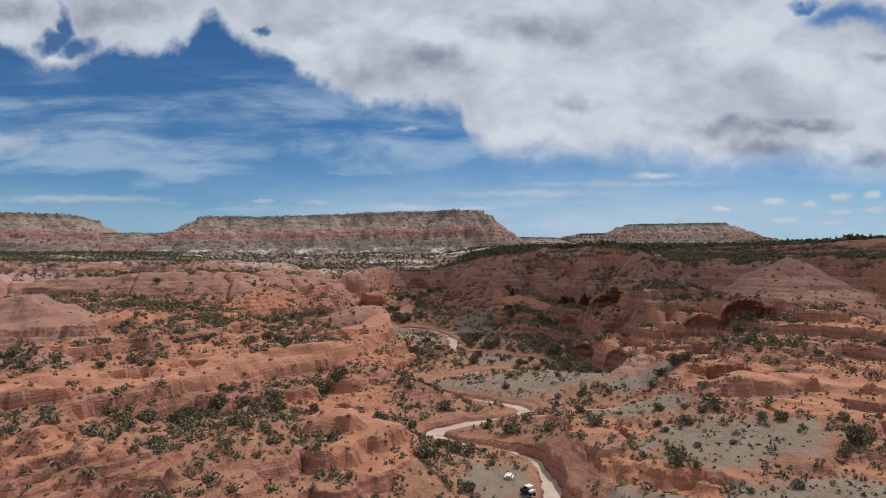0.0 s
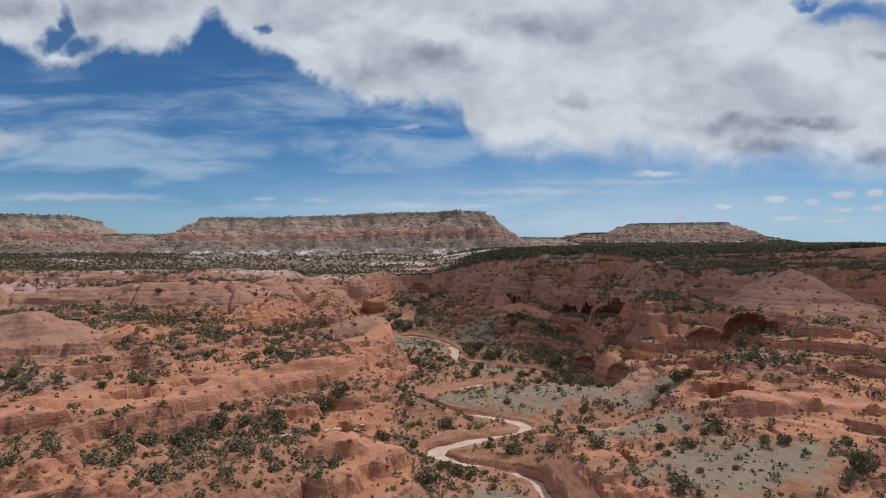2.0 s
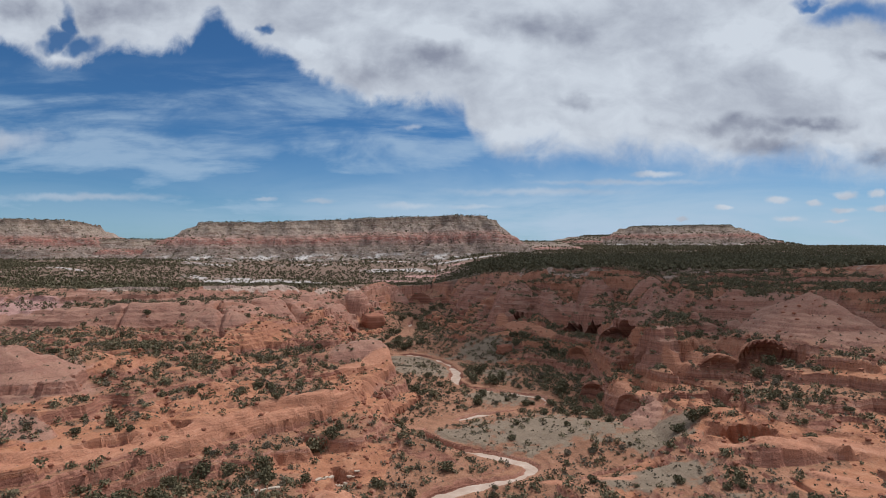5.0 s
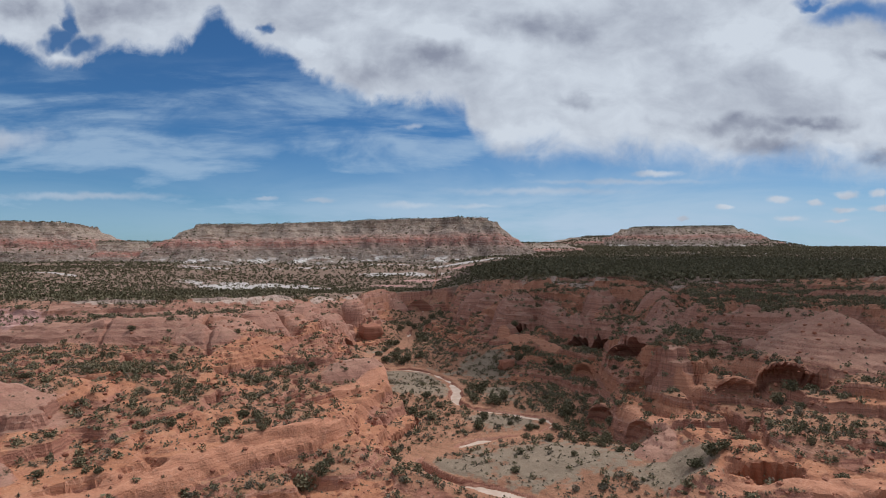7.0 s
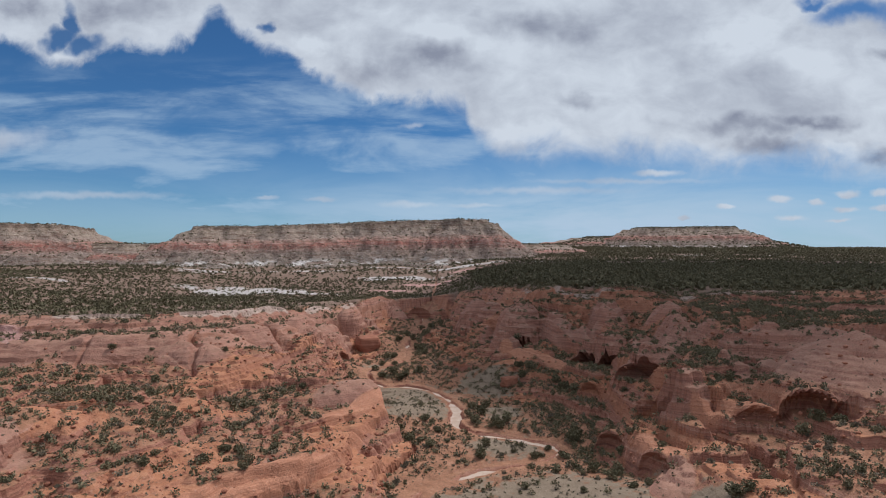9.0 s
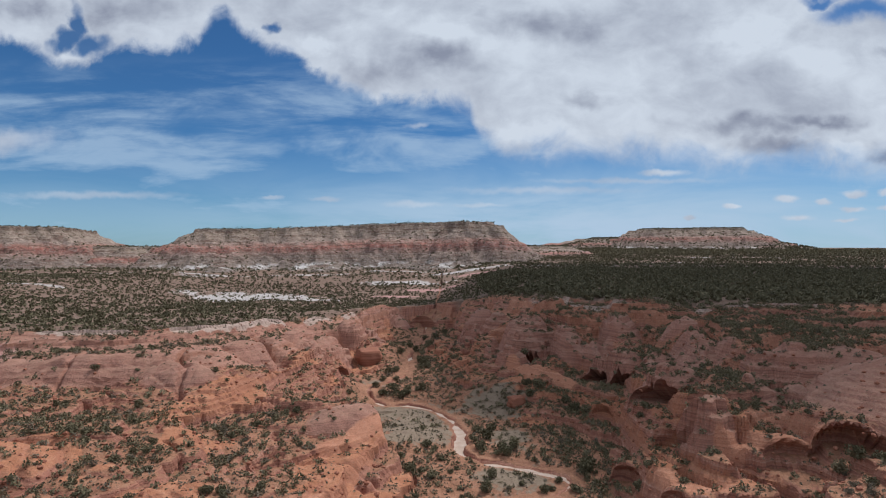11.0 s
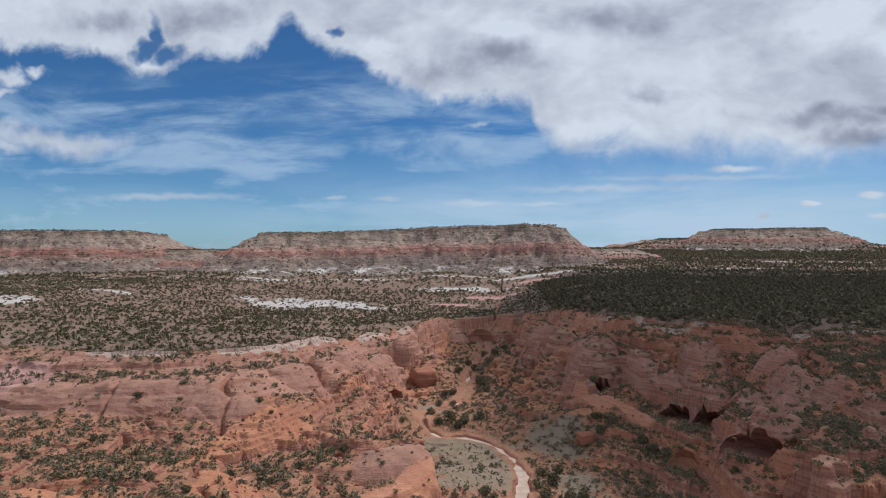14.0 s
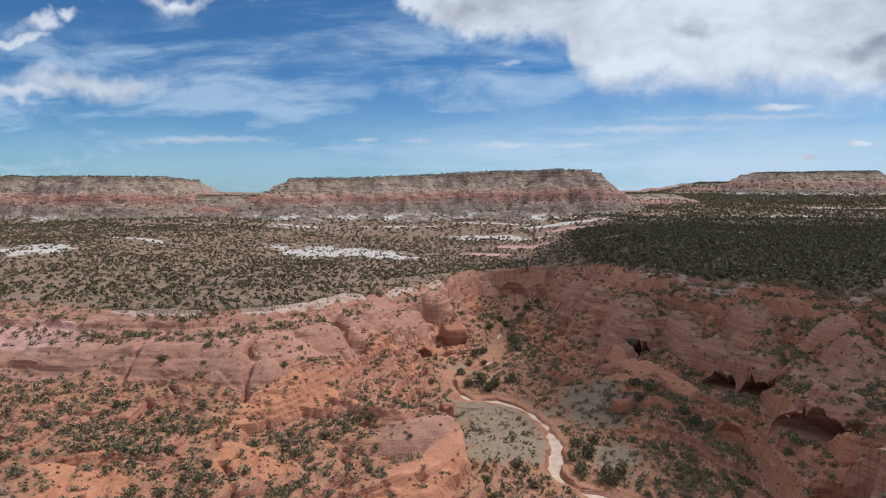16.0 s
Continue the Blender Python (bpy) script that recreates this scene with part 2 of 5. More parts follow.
def b_ground(N, b):
    geo = N.n("ShaderNodeNewGeometry")
    p = geo.outputs["Position"]
    px, py, pz = N.sep(p)
    nz = N.sep(geo.outputs["True Normal"])[2]
    n1 = N.noise(p, 0.035, 5, 0.6)
    n2 = N.noise(p, 0.22, 6, 0.65)
    n3 = N.noise(p, 1.7, 5, 0.7)
    # strata: bands that follow height, slightly warped
    warp = N.m("MULTIPLY_ADD", n2, 1.6, N.m("MULTIPLY_ADD", n1, 5.0, pz))
    band = N.noise(N.comb(0.0, 0.0, warp), 0.55, 5, 0.75)
    soil = N.ramp(N.m('MULTIPLY_ADD', n3, 0.45, N.m('MULTIPLY', n2, 0.6)), [(0.34, (0.14, 0.075, 0.047)), (0.47, (0.25, 0.121, 0.073)), (0.57, (0.32, 0.157, 0.096)), (0.72, (0.38, 0.215, 0.142))])
    rock = N.ramp(band, [(0.36, (0.13, 0.056, 0.043)), (0.45, (0.25, 0.105, 0.075)), (0.52, (0.34, 0.155, 0.108)), (0.59, (0.39, 0.21, 0.152)), (0.68, (0.46, 0.31, 0.24))])
    slick = N.mix(N.step(N.noise(N.v('MULTIPLY', p, (1, 1, 0.25)), 0.09, 4, 0.6), 0.45, 0.7, 0.0, 0.6), N.ramp(n2, [(0.3, (0.28, 0.150, 0.116)), (0.7, (0.37, 0.212, 0.168))]), (0.225, 0.142, 0.117, 1))
    steep = N.step(nz, 0.93, 0.72)
    bare = N.ramp(N.m("MULTIPLY_ADD", n3, 0.3, N.m("MULTIPLY", n2, 0.7)), [(0.32, (0.28, 0.112, 0.062)), (0.5, (0.395, 0.168, 0.093)), (0.68, (0.46, 0.235, 0.143))])
    expo = N.step(N.m("MULTIPLY_ADD", N.m("SUBTRACT", n2, 0.5), 0.9, attr(N, "expose")), 0.38, 0.62)
    soil = N.mix(N.m("MULTIPLY", expo, 0.85), soil, bare)
    rock = N.mix(N.m("MULTIPLY", expo, 0.55), rock, bare)
    col = N.mix(steep, soil, rock)
    col = N.mix(N.m('MULTIPLY', attr(N, "slick"), N.step(expo, 0.0, 1.0, 0.62, 1.0)), col, N.mix(N.m('MAXIMUM', N.m("MULTIPLY", steep, 0.18), N.m('MULTIPLY', N.step(nz, 0.62, 0.45), 0.5)), slick, rock))
    flat = N.ramp(n2, [(0.3, (0.175, 0.130, 0.094)), (0.7, (0.245, 0.188, 0.137))])
    fm = attr(N, "flat")
    col = N.mix(N.step(N.m("MULTIPLY_ADD", N.m("SUBTRACT", n2, 0.5), 1.5, N.m('MULTIPLY_ADD', N.m('SUBTRACT', n1, 0.5), 0.9, fm)), 0.46, 0.66), col, flat)
    slab = N.ramp(N.noise(N.comb(0.0, 0.0, warp), 1.3, 4, 0.7), [(0.35, (0.33, 0.140, 0.085)), (0.55, (0.46, 0.215, 0.135)), (0.7, (0.53, 0.29, 0.20))])
    col = N.mix(N.m('MULTIPLY', attr(N, 'slab'), 0.9), col, slab)
    plain = N.ramp(n2, [(0.3, (0.125, 0.083, 0.062)), (0.55, (0.195, 0.128, 0.097)), (0.75, (0.27, 0.19, 0.15))])
    col = N.mix(attr(N, "plain"), col, plain)
    pink = N.ramp(n2, [(0.3, (0.33, 0.17, 0.15)), (0.7, (0.44, 0.27, 0.24))])
    col = N.mix(N.step(N.m("MULTIPLY_ADD", N.m("SUBTRACT", n2, 0.5), 1.2, attr(N, "pink")), 0.4, 0.6), col, pink)
    white = N.ramp(n2, [(0.3, (0.33, 0.30, 0.28)), (0.7, (0.46, 0.43, 0.41))])
    wn = N.m('ADD', N.m('MULTIPLY', N.m('SUBTRACT', n2, 0.5), 1.6), N.m('MULTIPLY', N.m('SUBTRACT', n1, 0.5), 2.2))
    wa = attr(N, 'white')
    col = N.mix(N.m('MULTIPLY', N.step(N.m('ADD', wn, wa), 0.42, 0.60), N.step(wa, 0.05, 0.25)), col, white)
    capc = N.ramp(n2, [(0.3, (0.33, 0.235, 0.19)), (0.7, (0.45, 0.35, 0.30))])
    col = N.mix(N.step(N.m("MULTIPLY_ADD", N.m("SUBTRACT", n2, 0.5), 1.0, attr(N, "cap")), 0.35, 0.6), col, capc)
    # thin dark bedding seams
    seam = N.step(N.noise(N.comb(0.0, 0.0, warp), 1.5, 4, 0.8), 0.57, 0.62)
    seam = N.m("MULTIPLY", seam, N.step(N.noise(p, 0.06, 4), 0.38, 0.54))
    seam = N.m("MULTIPLY", seam, N.m("MULTIPLY", N.step(nz, 0.985, 0.93), N.m("SUBTRACT", 1.0, attr(N, "plain"))))
    col = N.mix(N.m("MULTIPLY", seam, 0.62), col, (0.14, 0.060, 0.042, 1))
    # dark grit and crust
    grit = N.step(N.noise(p, 2.2, 4, 0.75), 0.54, 0.66)
    col = N.mix(N.m("MULTIPLY", grit, 0.5), col, (0.12, 0.07, 0.05, 1))
    pale = N.step(N.noise(N.v('ADD', p, (40, 7, 3)), 0.9, 5, 0.75), 0.55, 0.68)
    col = N.mix(N.m('MULTIPLY', pale, 0.4), col, N.mix(0.45, col, (0.52, 0.40, 0.32, 1)))
    spots = N.step(N.noise(p, 0.75, 4, 0.7), 0.58, 0.68)
    col = N.mix(N.m("MULTIPLY", spots, 0.42), col, (0.17, 0.10, 0.06, 1))
    h = N.m("MULTIPLY_ADD", n3, 0.45, N.m("MULTIPLY_ADD", band, N.m('MULTIPLY_ADD', attr(N, 'slick'), -0.5, 1.0), n2))
    return col, h, 0.65


def b_sand(N, b):
    p = N.n("ShaderNodeNewGeometry").outputs["Position"]
    n2, n3 = N.noise(p, 0.3, 5, 0.6), N.noise(p, 2.5, 5, 0.7)
    col = N.ramp(n2, [(0.3, (0.38, 0.275, 0.215)), (0.55, (0.46, 0.355, 0.29)), (0.75, (0.53, 0.43, 0.365))])
    return col, n3, 0.12


def b_mesa(N, b):
    geo = N.n("ShaderNodeNewGeometry")
    p = geo.outputs["Position"]
    px, py, pz = N.sep(p)
    nz = N.sep(geo.outputs["True Normal"])[2]
    n1, n2, n3 = N.noise(p, 0.02, 5, 0.6), N.noise(p, 0.11, 6, 0.7), N.noise(p, 0.45, 5, 0.75)
    rel = attr(N, "rel")
    h = N.m("MULTIPLY_ADD", N.m("SUBTRACT", n1, 0.5), 0.16, rel)
    band = N.noise(N.comb(N.m("MULTIPLY", px, 0.0012), 0.0, N.m("MULTIPLY", h, 9.0)), 2.0, 4, 0.7)
    col = N.ramp(h, [(0.0, (0.165, 0.128, 0.106)), (0.15, (0.185, 0.150, 0.128)), (0.36, (0.20, 0.145, 0.122)), (0.46, (0.29, 0.138, 0.112)), (0.54, (0.34, 0.125, 0.100)),
                     (0.61, (0.35, 0.175, 0.138)), (0.68, (0.30, 0.222, 0.185)), (0.80, (0.30, 0.235, 0.185)), (0.90, (0.25, 0.19, 0.145)), (0.95, (0.12, 0.080, 0.062)), (1.0, (0.105, 0.085, 0.062))])
    col = N.mix(N.m("MULTIPLY", N.step(band, 0.46, 0.66), 0.4), col, (0.36, 0.285, 0.245, 1))
    col = N.mix(N.m("MULTIPLY", N.step(n2, 0.45, 0.7), 0.5), col, (0.31, 0.25, 0.212, 1))
    scar = N.noise(N.v("MULTIPLY", p, (1.0, 1.0, 0.4)), 0.09, 5, 0.65)
    col = N.mix(N.m("MULTIPLY", N.step(scar, 0.5, 0.62), 0.22), col, (0.17, 0.105, 0.08, 1))
    ledge = N.noise(N.v("MULTIPLY", p, (0.07, 0.07, 1.0)), 0.30, 5, 0.8)
    col = N.mix(N.m("MULTIPLY", N.step(ledge, 0.53, 0.565), 0.75), col, (0.15, 0.085, 0.065, 1))
    white = N.m("MULTIPLY", N.step(h, 0.05, 0.13), N.step(h, 0.24, 0.15))
    white = N.m("MULTIPLY", white, N.step(N.noise(N.v("MULTIPLY", p, (1, 1, 3)), 0.035, 4, 0.6), 0.50, 0.60))
    col = N.mix(white, col, (0.56, 0.53, 0.51, 1))
    lit = N.noise(N.v("MULTIPLY", p, (0.10, 0.10, 1.0)), 0.42, 5, 0.8)
    col = N.mix(N.m("MULTIPLY", N.step(lit, 0.55, 0.60), 0.55), col, (0.42, 0.335, 0.28, 1))
    rubble = N.noise(p, 0.21, 3, 0.8)
    col = N.mix(N.m("MULTIPLY", N.step(rubble, 0.54, 0.60), 0.58), col, (0.085, 0.065, 0.045, 1))
    chip = N.noise(N.v("ADD", p, (31, 7, 3)), 0.25, 3, 0.8)
    col = N.mix(N.m("MULTIPLY", N.step(chip, 0.56, 0.62), 0.5), col, (0.44, 0.35, 0.30, 1))
    return col, N.m("MULTIPLY_ADD", rubble, 0.8, N.m("MULTIPLY_ADD", n3, 0.4, n2)), 4.0


def b_leaf(base, dry):
    def f(N, b):
        r = N.n("ShaderNodeNewGeometry").outputs["Random Per Island"]
        o = N.n("ShaderNodeObjectInfo").outputs["Random"]
        p = N.n("ShaderNodeNewGeometry").outputs["Position"]
        n = N.noise(p, 0.13, 3, 0.6)
        q = N.m("MULTIPLY_ADD", n, 0.6, N.m("MULTIPLY_ADD", r, 0.35, N.m("MULTIPLY", o, 0.25)))
        dark = tuple(c * 0.55 for c in base)
        return N.ramp(q, [(0.2, dark), (0.5, base), (0.85, dry)]), None, 0
    return f


def b_bark(N, b):
    p = N.n("ShaderNodeNewGeometry").outputs["Position"]
    n = N.noise(N.v("MULTIPLY", p, (6, 6, 1)), 2.0, 4)
    return N.ramp(n, [(0.3, (0.09, 0.06, 0.045)), (0.7, (0.19, 0.14, 0.11))]), n, 0.05


M_GROUND = material("red_ground", b_ground)


def b_rock(N, b):
    p = N.n("ShaderNodeNewGeometry").outputs["Position"]
    n2, n3 = N.noise(p, 0.35, 5, 0.6), N.noise(p, 2.0, 5, 0.7)
    pz = N.sep(p)[2]
    band = N.noise(N.comb(0.0, 0.0, N.m("MULTIPLY_ADD", n2, 1.2, pz)), 0.9, 4, 0.7)
    col = N.ramp(band, [(0.36, (0.19, 0.078, 0.05)), (0.5, (0.29, 0.12, 0.078)), (0.66, (0.37, 0.18, 0.12))])
    return N.mix(N.m("MULTIPLY", N.step(n3, 0.55, 0.7), 0.5), col, (0.14, 0.06, 0.045, 1)), n3, 0.3


M_ROCK = material("sandstone", b_rock)
M_SAND = material("wash_sand", b_sand)
M_MESA = material("mesa_rock", b_mesa)
M_JUNIPER = material("juniper_leaf", b_leaf((0.106, 0.096, 0.056), (0.195, 0.165, 0.102)), 0.8)
M_SAGE = material("sage_leaf", b_leaf((0.125, 0.108, 0.078), (0.20, 0.165, 0.122)), 0.85)
M_BARK = material("bark", b_bark)


# ---------------------------------------------------------------- shape of the land
rng = np.random.default_rng(7)
PERM = np.concatenate([rng.permutation(256)] * 3)
GX, GY = np.cos(np.arange(256) * 2.399963), np.sin(np.arange(256) * 2.399963)


def perlin(x, y):
    xi, yi = np.floor(x).astype(np.int64), np.floor(y).astype(np.int64)
    xf, yf = x - xi, y - yi
    xi, yi = xi & 255, yi & 255
    u, v = xf * xf * xf * (xf * (xf * 6 - 15) + 10), yf * yf * yf * (yf * (yf * 6 - 15) + 10)
    a, b = PERM[xi] + yi, PERM[xi + 1] + yi
    def g(h, dx, dy):
        k = PERM[h]
        return GX[k] * dx + GY[k] * dy
    n0 = g(a, xf, yf) * (1 - u) + g(b, xf - 1, yf) * u
    n1 = g(a + 1, xf, yf - 1) * (1 - u) + g(b + 1, xf - 1, yf - 1) * u
    return (n0 * (1 - v) + n1 * v) * 1.5


def fbm(x, y, size, octaves=4, gain=0.5):
    out, amp, s = 0.0, 1.0, 1.0 / size
    for k in range(octaves):
        out = out + amp * perlin(x * s + 17.3 * k, y * s - 9.1 * k)
        amp, s = amp * gain, s * 2.03
    return out


def ss(x, a, b):
    t = np.clip((x - a) / (b - a), 0, 1)
    return t * t * (3 - 2 * t)


def line_distance(x, y, pts):
    d2 = np.full(x.shape, 1e12)
    for (ax, ay), (bx, by) in zip(pts[:-1], pts[1:]):
        ex, ey = bx - ax, by - ay
        t = np.clip(((x - ax) * ex + (y - ay) * ey) / (ex * ex + ey * ey), 0, 1)
        d2 = np.minimum(d2, (x - ax - t * ex) ** 2 + (y - ay - t * ey) ** 2)
    return np.sqrt(d2)


def inside(x, y, pts):
    r = np.zeros(x.shape, bool)
    for (ax, ay), (bx, by) in zip(pts, pts[1:] + pts[:1]):
        if ay != by:
            r ^= ((ay > y) != (by > y)) & (x < (bx - ax) * (y - ay) / (by - ay) + ax)
    return r


def smooth_line(pts, n=3):
    for _ in range(n - 1):
        q = [pts[0]]
        for a, b in zip(pts[:-1], pts[1:]):
            q += [tuple(0.75 * np.array(a) + 0.25 * np.array(b)), tuple(0.25 * np.array(a) + 0.75 * np.array(b))]
        pts = q + [pts[-1]]
    return pts


# the dry wash, from upstream down: x, y, level of its bed
WASH = []
WASH += [(-12, 555, 8.0), (-18, 525, 6.5), (-20, 500, 5.5), (-18, 475, 4.5), (-20, 447, 3.5), (-25, 405, 2.5), (-22, 364, 1.5), (-34, 348, 1), (-40, 332, 0.5), (-31, 314, -0.5), (-20, 316, -0.9), (-9, 312, -1.2), (0, 300, -1.7), (5, 286, -2.2), (5, 272, -2.7), (4, 261, -3.1), (11, 254, -3.3), (24, 249, -3.6), (42, 242, -4), (35, 229, -4.4), (14, 222, -4.8), (-9, 206, -5.2), (-4, 190, -5.7), (14, 183, -6)]
WASH += [(28, 175, -6.2), (14, 164, -6.4), (-5, 155, -6.6), (2, 147, -6.8), (16, 142, -7), (23, 130, -7.2), (22, 114, -7.4), (16, 80, -8), (10, 30, -9), (20, -60, -10), (10, -300, -14)]
WASH_XY = smooth_line([(a, b) for a, b, _ in WASH], 3)
FLOOR_Y = [-300, -60, 30, 114, 142, 183, 206, 249, 288, 332, 405, 500, 530, 560, 600]
FLOOR_Z = [-14, -10, -9, -7.4, -7, -6, -5.2, -3.6, -2, 0.5, 2.5, 5.5, 8, 14, 18]

# level lines of the canyon sides, each from the near end to the canyon's head
LEFT = []
LEFT += [(None, [(-10, -300), (-14, 40), (-12, 92), (-6, 118), (-8, 138), (-16, 150), (-16, 165), (-12, 176), (-14, 192), (-18, 208), (-10, 226), (-10, 240), (-26, 254), (-40, 280), (-50, 312), (-48, 350), (-36, 375), (-38, 410), (-36, 450), (-30, 500), (-22, 560), (-18, 640)])]
LEFT += [(2.5, [(-200, -300), (-170, 40), (-120, 84), (-92, 108), (-75, 127), (-60, 149), (-45, 163), (-36, 178), (-22, 193), (-18, 212), (-14, 228), (-14, 240), (-28, 256), (-42, 281), (-53, 314), (-52, 350), (-41, 378), (-41, 412), (-40, 452), (-33, 503), (-24, 561), (-19, 641)])]
LEFT += [(9.5, [(-260, -300), (-200, 40), (-140, 86), (-104, 112), (-86, 126), (-70, 151), (-58, 170), (-45, 185), (-32, 197), (-40, 214), (-32, 234), (-20, 246), (-35, 264), (-49, 284), (-60, 316), (-60, 350), (-50, 384), (-46, 420), (-46, 460), (-38, 510), (-28, 565), (-22, 645)])]
LEFT += [(15, [(-280, -300), (-215, 40), (-155, 100), (-105, 136), (-88, 160), (-84, 190), (-68, 222), (-66, 248), (-68, 272), (-64, 300), (-64, 345), (-54, 392), (-52, 440), (-54, 480), (-44, 525), (-33, 580), (-26, 650)]), (21, [(-330, -300), (-280, 60), (-190, 130), (-128, 165), (-118, 200), (-94, 216), (-94, 244), (-82, 266), (-72, 300), (-67, 345), (-57, 400), (-57, 440), (-58, 490), (-49, 540), (-37, 595), (-29, 655)])]
LEFT += [(22.5, [(-500, -300), (-460, 200), (-260, 244), (-150, 252), (-112, 254), (-93, 266), (-84, 280), (-76, 304), (-71, 348), (-60, 405), (-60, 450), (-60, 500), (-52, 550), (-39, 605), (-30, 660)]), (31.5, [(-505, -300), (-465, 220), (-265, 260), (-158, 270), (-119, 270), (-104, 284), (-93, 306), (-84, 345), (-66, 410), (-65, 460), (-64, 510), (-56, 560), (-42, 612), (-31, 665)])]
LEFT += [(33.5, [(-510, -300), (-470, 235), (-270, 272), (-162, 278), (-124, 281), (-109, 296), (-99, 318), (-90, 352), (-70, 418), (-69, 470), (-68, 520), (-59, 570), (-44, 620), (-32, 670)]), (39, [(-515, -300), (-475, 264), (-275, 296), (-176, 293), (-150, 291), (-114, 303), (-104, 328), (-95, 360), (-77, 424), (-74, 482), (-73, 535)])]
RIGHT = []
RIGHT += [(None, [(40, -300), (36, 40), (32, 80), (32, 110), (29, 132), (26, 152), (36, 164), (52, 170), (64, 180), (58, 214), (52, 240), (54, 268), (46, 284), (26, 292), (16, 304), (6, 318), (-6, 330), (-14, 345), (-14, 362), (-16, 400), (-10, 440), (0, 500), (4, 560), (-6, 640)])]
RIGHT += [(4, [(170, -300), (190, 40), (140, 95), (97, 134), (72, 143), (60, 160), (74, 182), (71, 202), (62, 216), (58, 240), (60, 268), (52, 288), (34, 300), (24, 316), (14, 332), (2, 345), (-6, 362), (-9, 402), (-3, 442), (4, 502), (8, 565), (-3, 645)])]
RIGHT += [(11, [(200, -300), (215, 60), (165, 118), (112, 150), (96, 166), (99, 188), (98, 205), (82, 218), (73, 232), (70, 250), (70, 276), (72, 300), (66, 316), (54, 338), (40, 353), (24, 362), (12, 375), (6, 400), (8, 445), (11, 505), (13, 570), (0, 650)])]
RIGHT += [(17.5, [(220, -300), (240, 80), (180, 145), (145, 192), (113, 213), (98, 224), (80, 240), (76, 262), (77, 284), (78, 302), (70, 318), (58, 342), (44, 358), (28, 372), (18, 390), (14, 415), (15, 450), (17, 508), (17, 575), (3, 655)])]
RIGHT += [(26, [(240, -300), (265, 100), (200, 165), (152, 205), (127, 218), (112, 244), (107, 273), (94, 298), (82, 322), (68, 345), (52, 364), (38, 382), (28, 402), (24, 425), (24, 455), (23, 512), (21, 580), (5, 660)]), (34, [(260, -300), (300, 130), (235, 195), (172, 226), (140, 244), (118, 274), (105, 304), (92, 328), (78, 352), (65, 370), (53, 386), (50, 405), (44, 432), (34, 457)])]
RIGHT += [(38.5, [(290, -300), (420, 160), (300, 280), (215, 312), (178, 333), (150, 347), (126, 352), (100, 355), (75, 358), (61, 371), (58, 395), (52, 425), (42, 452)]), (42.5, [(380, -300), (460, 185), (300, 295), (216, 325), (180, 345), (151, 358), (126, 363), (100, 365), (76, 369), (67, 384), (65, 405), (58, 432), (48, 456)])]


def bend(pts, k, left):
    """The upper end of a level line, where the canyon pinches out."""
    pts = [(float(p), float(q)) for p, q in pts if q < 462]
    if left:
        return pts + [(-45 - 1.6 * k, 478.0), (-38 - 1.4 * k, 505.0), (-27 - 1.2 * k, 535.0), (-14.0, 565.0)]
    x = pts[-1][0]
    return pts + [(0.82 * x - 3, 480.0), (0.55 * x - 7, 505.0), (0.3 * x - 10, 535.0), (-12.0, 565.0)]


LEFT = [(e, bend(p, k, True)) for k, (e, p) in enumerate(LEFT)]
RIGHT = [(e, bend(p, k, False)) for k, (e, p) in enumerate(RIGHT)]


def plateau(x, y):
    left = np.interp(y, [0, 290, 380, 475, 600, 740, 850, 1000, 1300, 5000], [36.5, 36, 31, 25.0, 17, 17, 28, 33, 36, 60])
    left = left + (35 - left) * ss(x, -220, -420) * ss(y, 330, 420)
    right = np.interp(y, [0, 250, 300, 370, 500, 1000, 1500, 2600, 5000], [47, 45.5, 43, 42, 42, 44, 48, 62, 66])
    right = right + 6 * ss(x, 150, 280) * ss(y, 460, 300)
    w = ss(x, -30, 90)
    return left * (1 - w) + right * w


def side(x, y, lines, ref, left):
    """Height and how far up the side (0 floor, 1 rim), or nan in the canyon floor."""
    far = -9000.0 if left else 9000.0
    P = plateau(x, y)
    F = np.interp(y, FLOOR_Y, FLOOR_Z)
    g = P / ref
    wx = x + 1.6 * fbm(x, y, 22, 3) + 0.5 * fbm(x + 50, y, 5, 3)
    wy = y + 1.6 * fbm(x + 300, y + 90, 22, 3) + 0.5 * fbm(x - 80, y, 5, 3)
    levels, dist, ins = [], [], []
    for e, pts in lines:
        pts = smooth_line(pts, 2)
        ins.append(inside(wx, wy, pts + [(pts[-1][0], 9000.0), (far, 9000.0), (far, -9000.0), (pts[0][0], -9000.0)]))
        dist.append(line_distance(wx, wy, pts))
        levels.append(F + 2.5 + 3.0 * ss(y, 165, 130) * (not left) if e is None else np.maximum(e * g, F + 3.0 + 0.02 * e))
    z = np.full(x.shape, np.nan)
    for k in range(len(lines)):
        if k + 1 < len(lines):
            t = dist[k] / (dist[k] + dist[k + 1] + 1e-6)
            if k == 6 and not left:
                t = 0.3 * t + 0.4 * ss(t, 0.05, 0.25) + 0.3 * ss(t, 0.6, 0.8)
            elif k in ((5,) if left else (4,)):
                t = 0.25 * t + 0.75 * np.sin(np.clip(t, 0, 1) * math.pi / 2)
            elif k in ((1, 3) if left else (1, 2)):
                sh = 0.75 * ss(fbm(x + 77, y + 11 * k, 60, 2), -0.5, 0.1)
                t = t * (1 - sh) + ss(t, 0.38, 0.66) * sh
            zz = levels[k] * (1 - t) + levels[k + 1] * t
        else:
            zz = levels[k] + (P - levels[k]) * ss(dist[k], 0, 60)
        z = np.where(ins[k], zz, z)
    return z, ins, dist


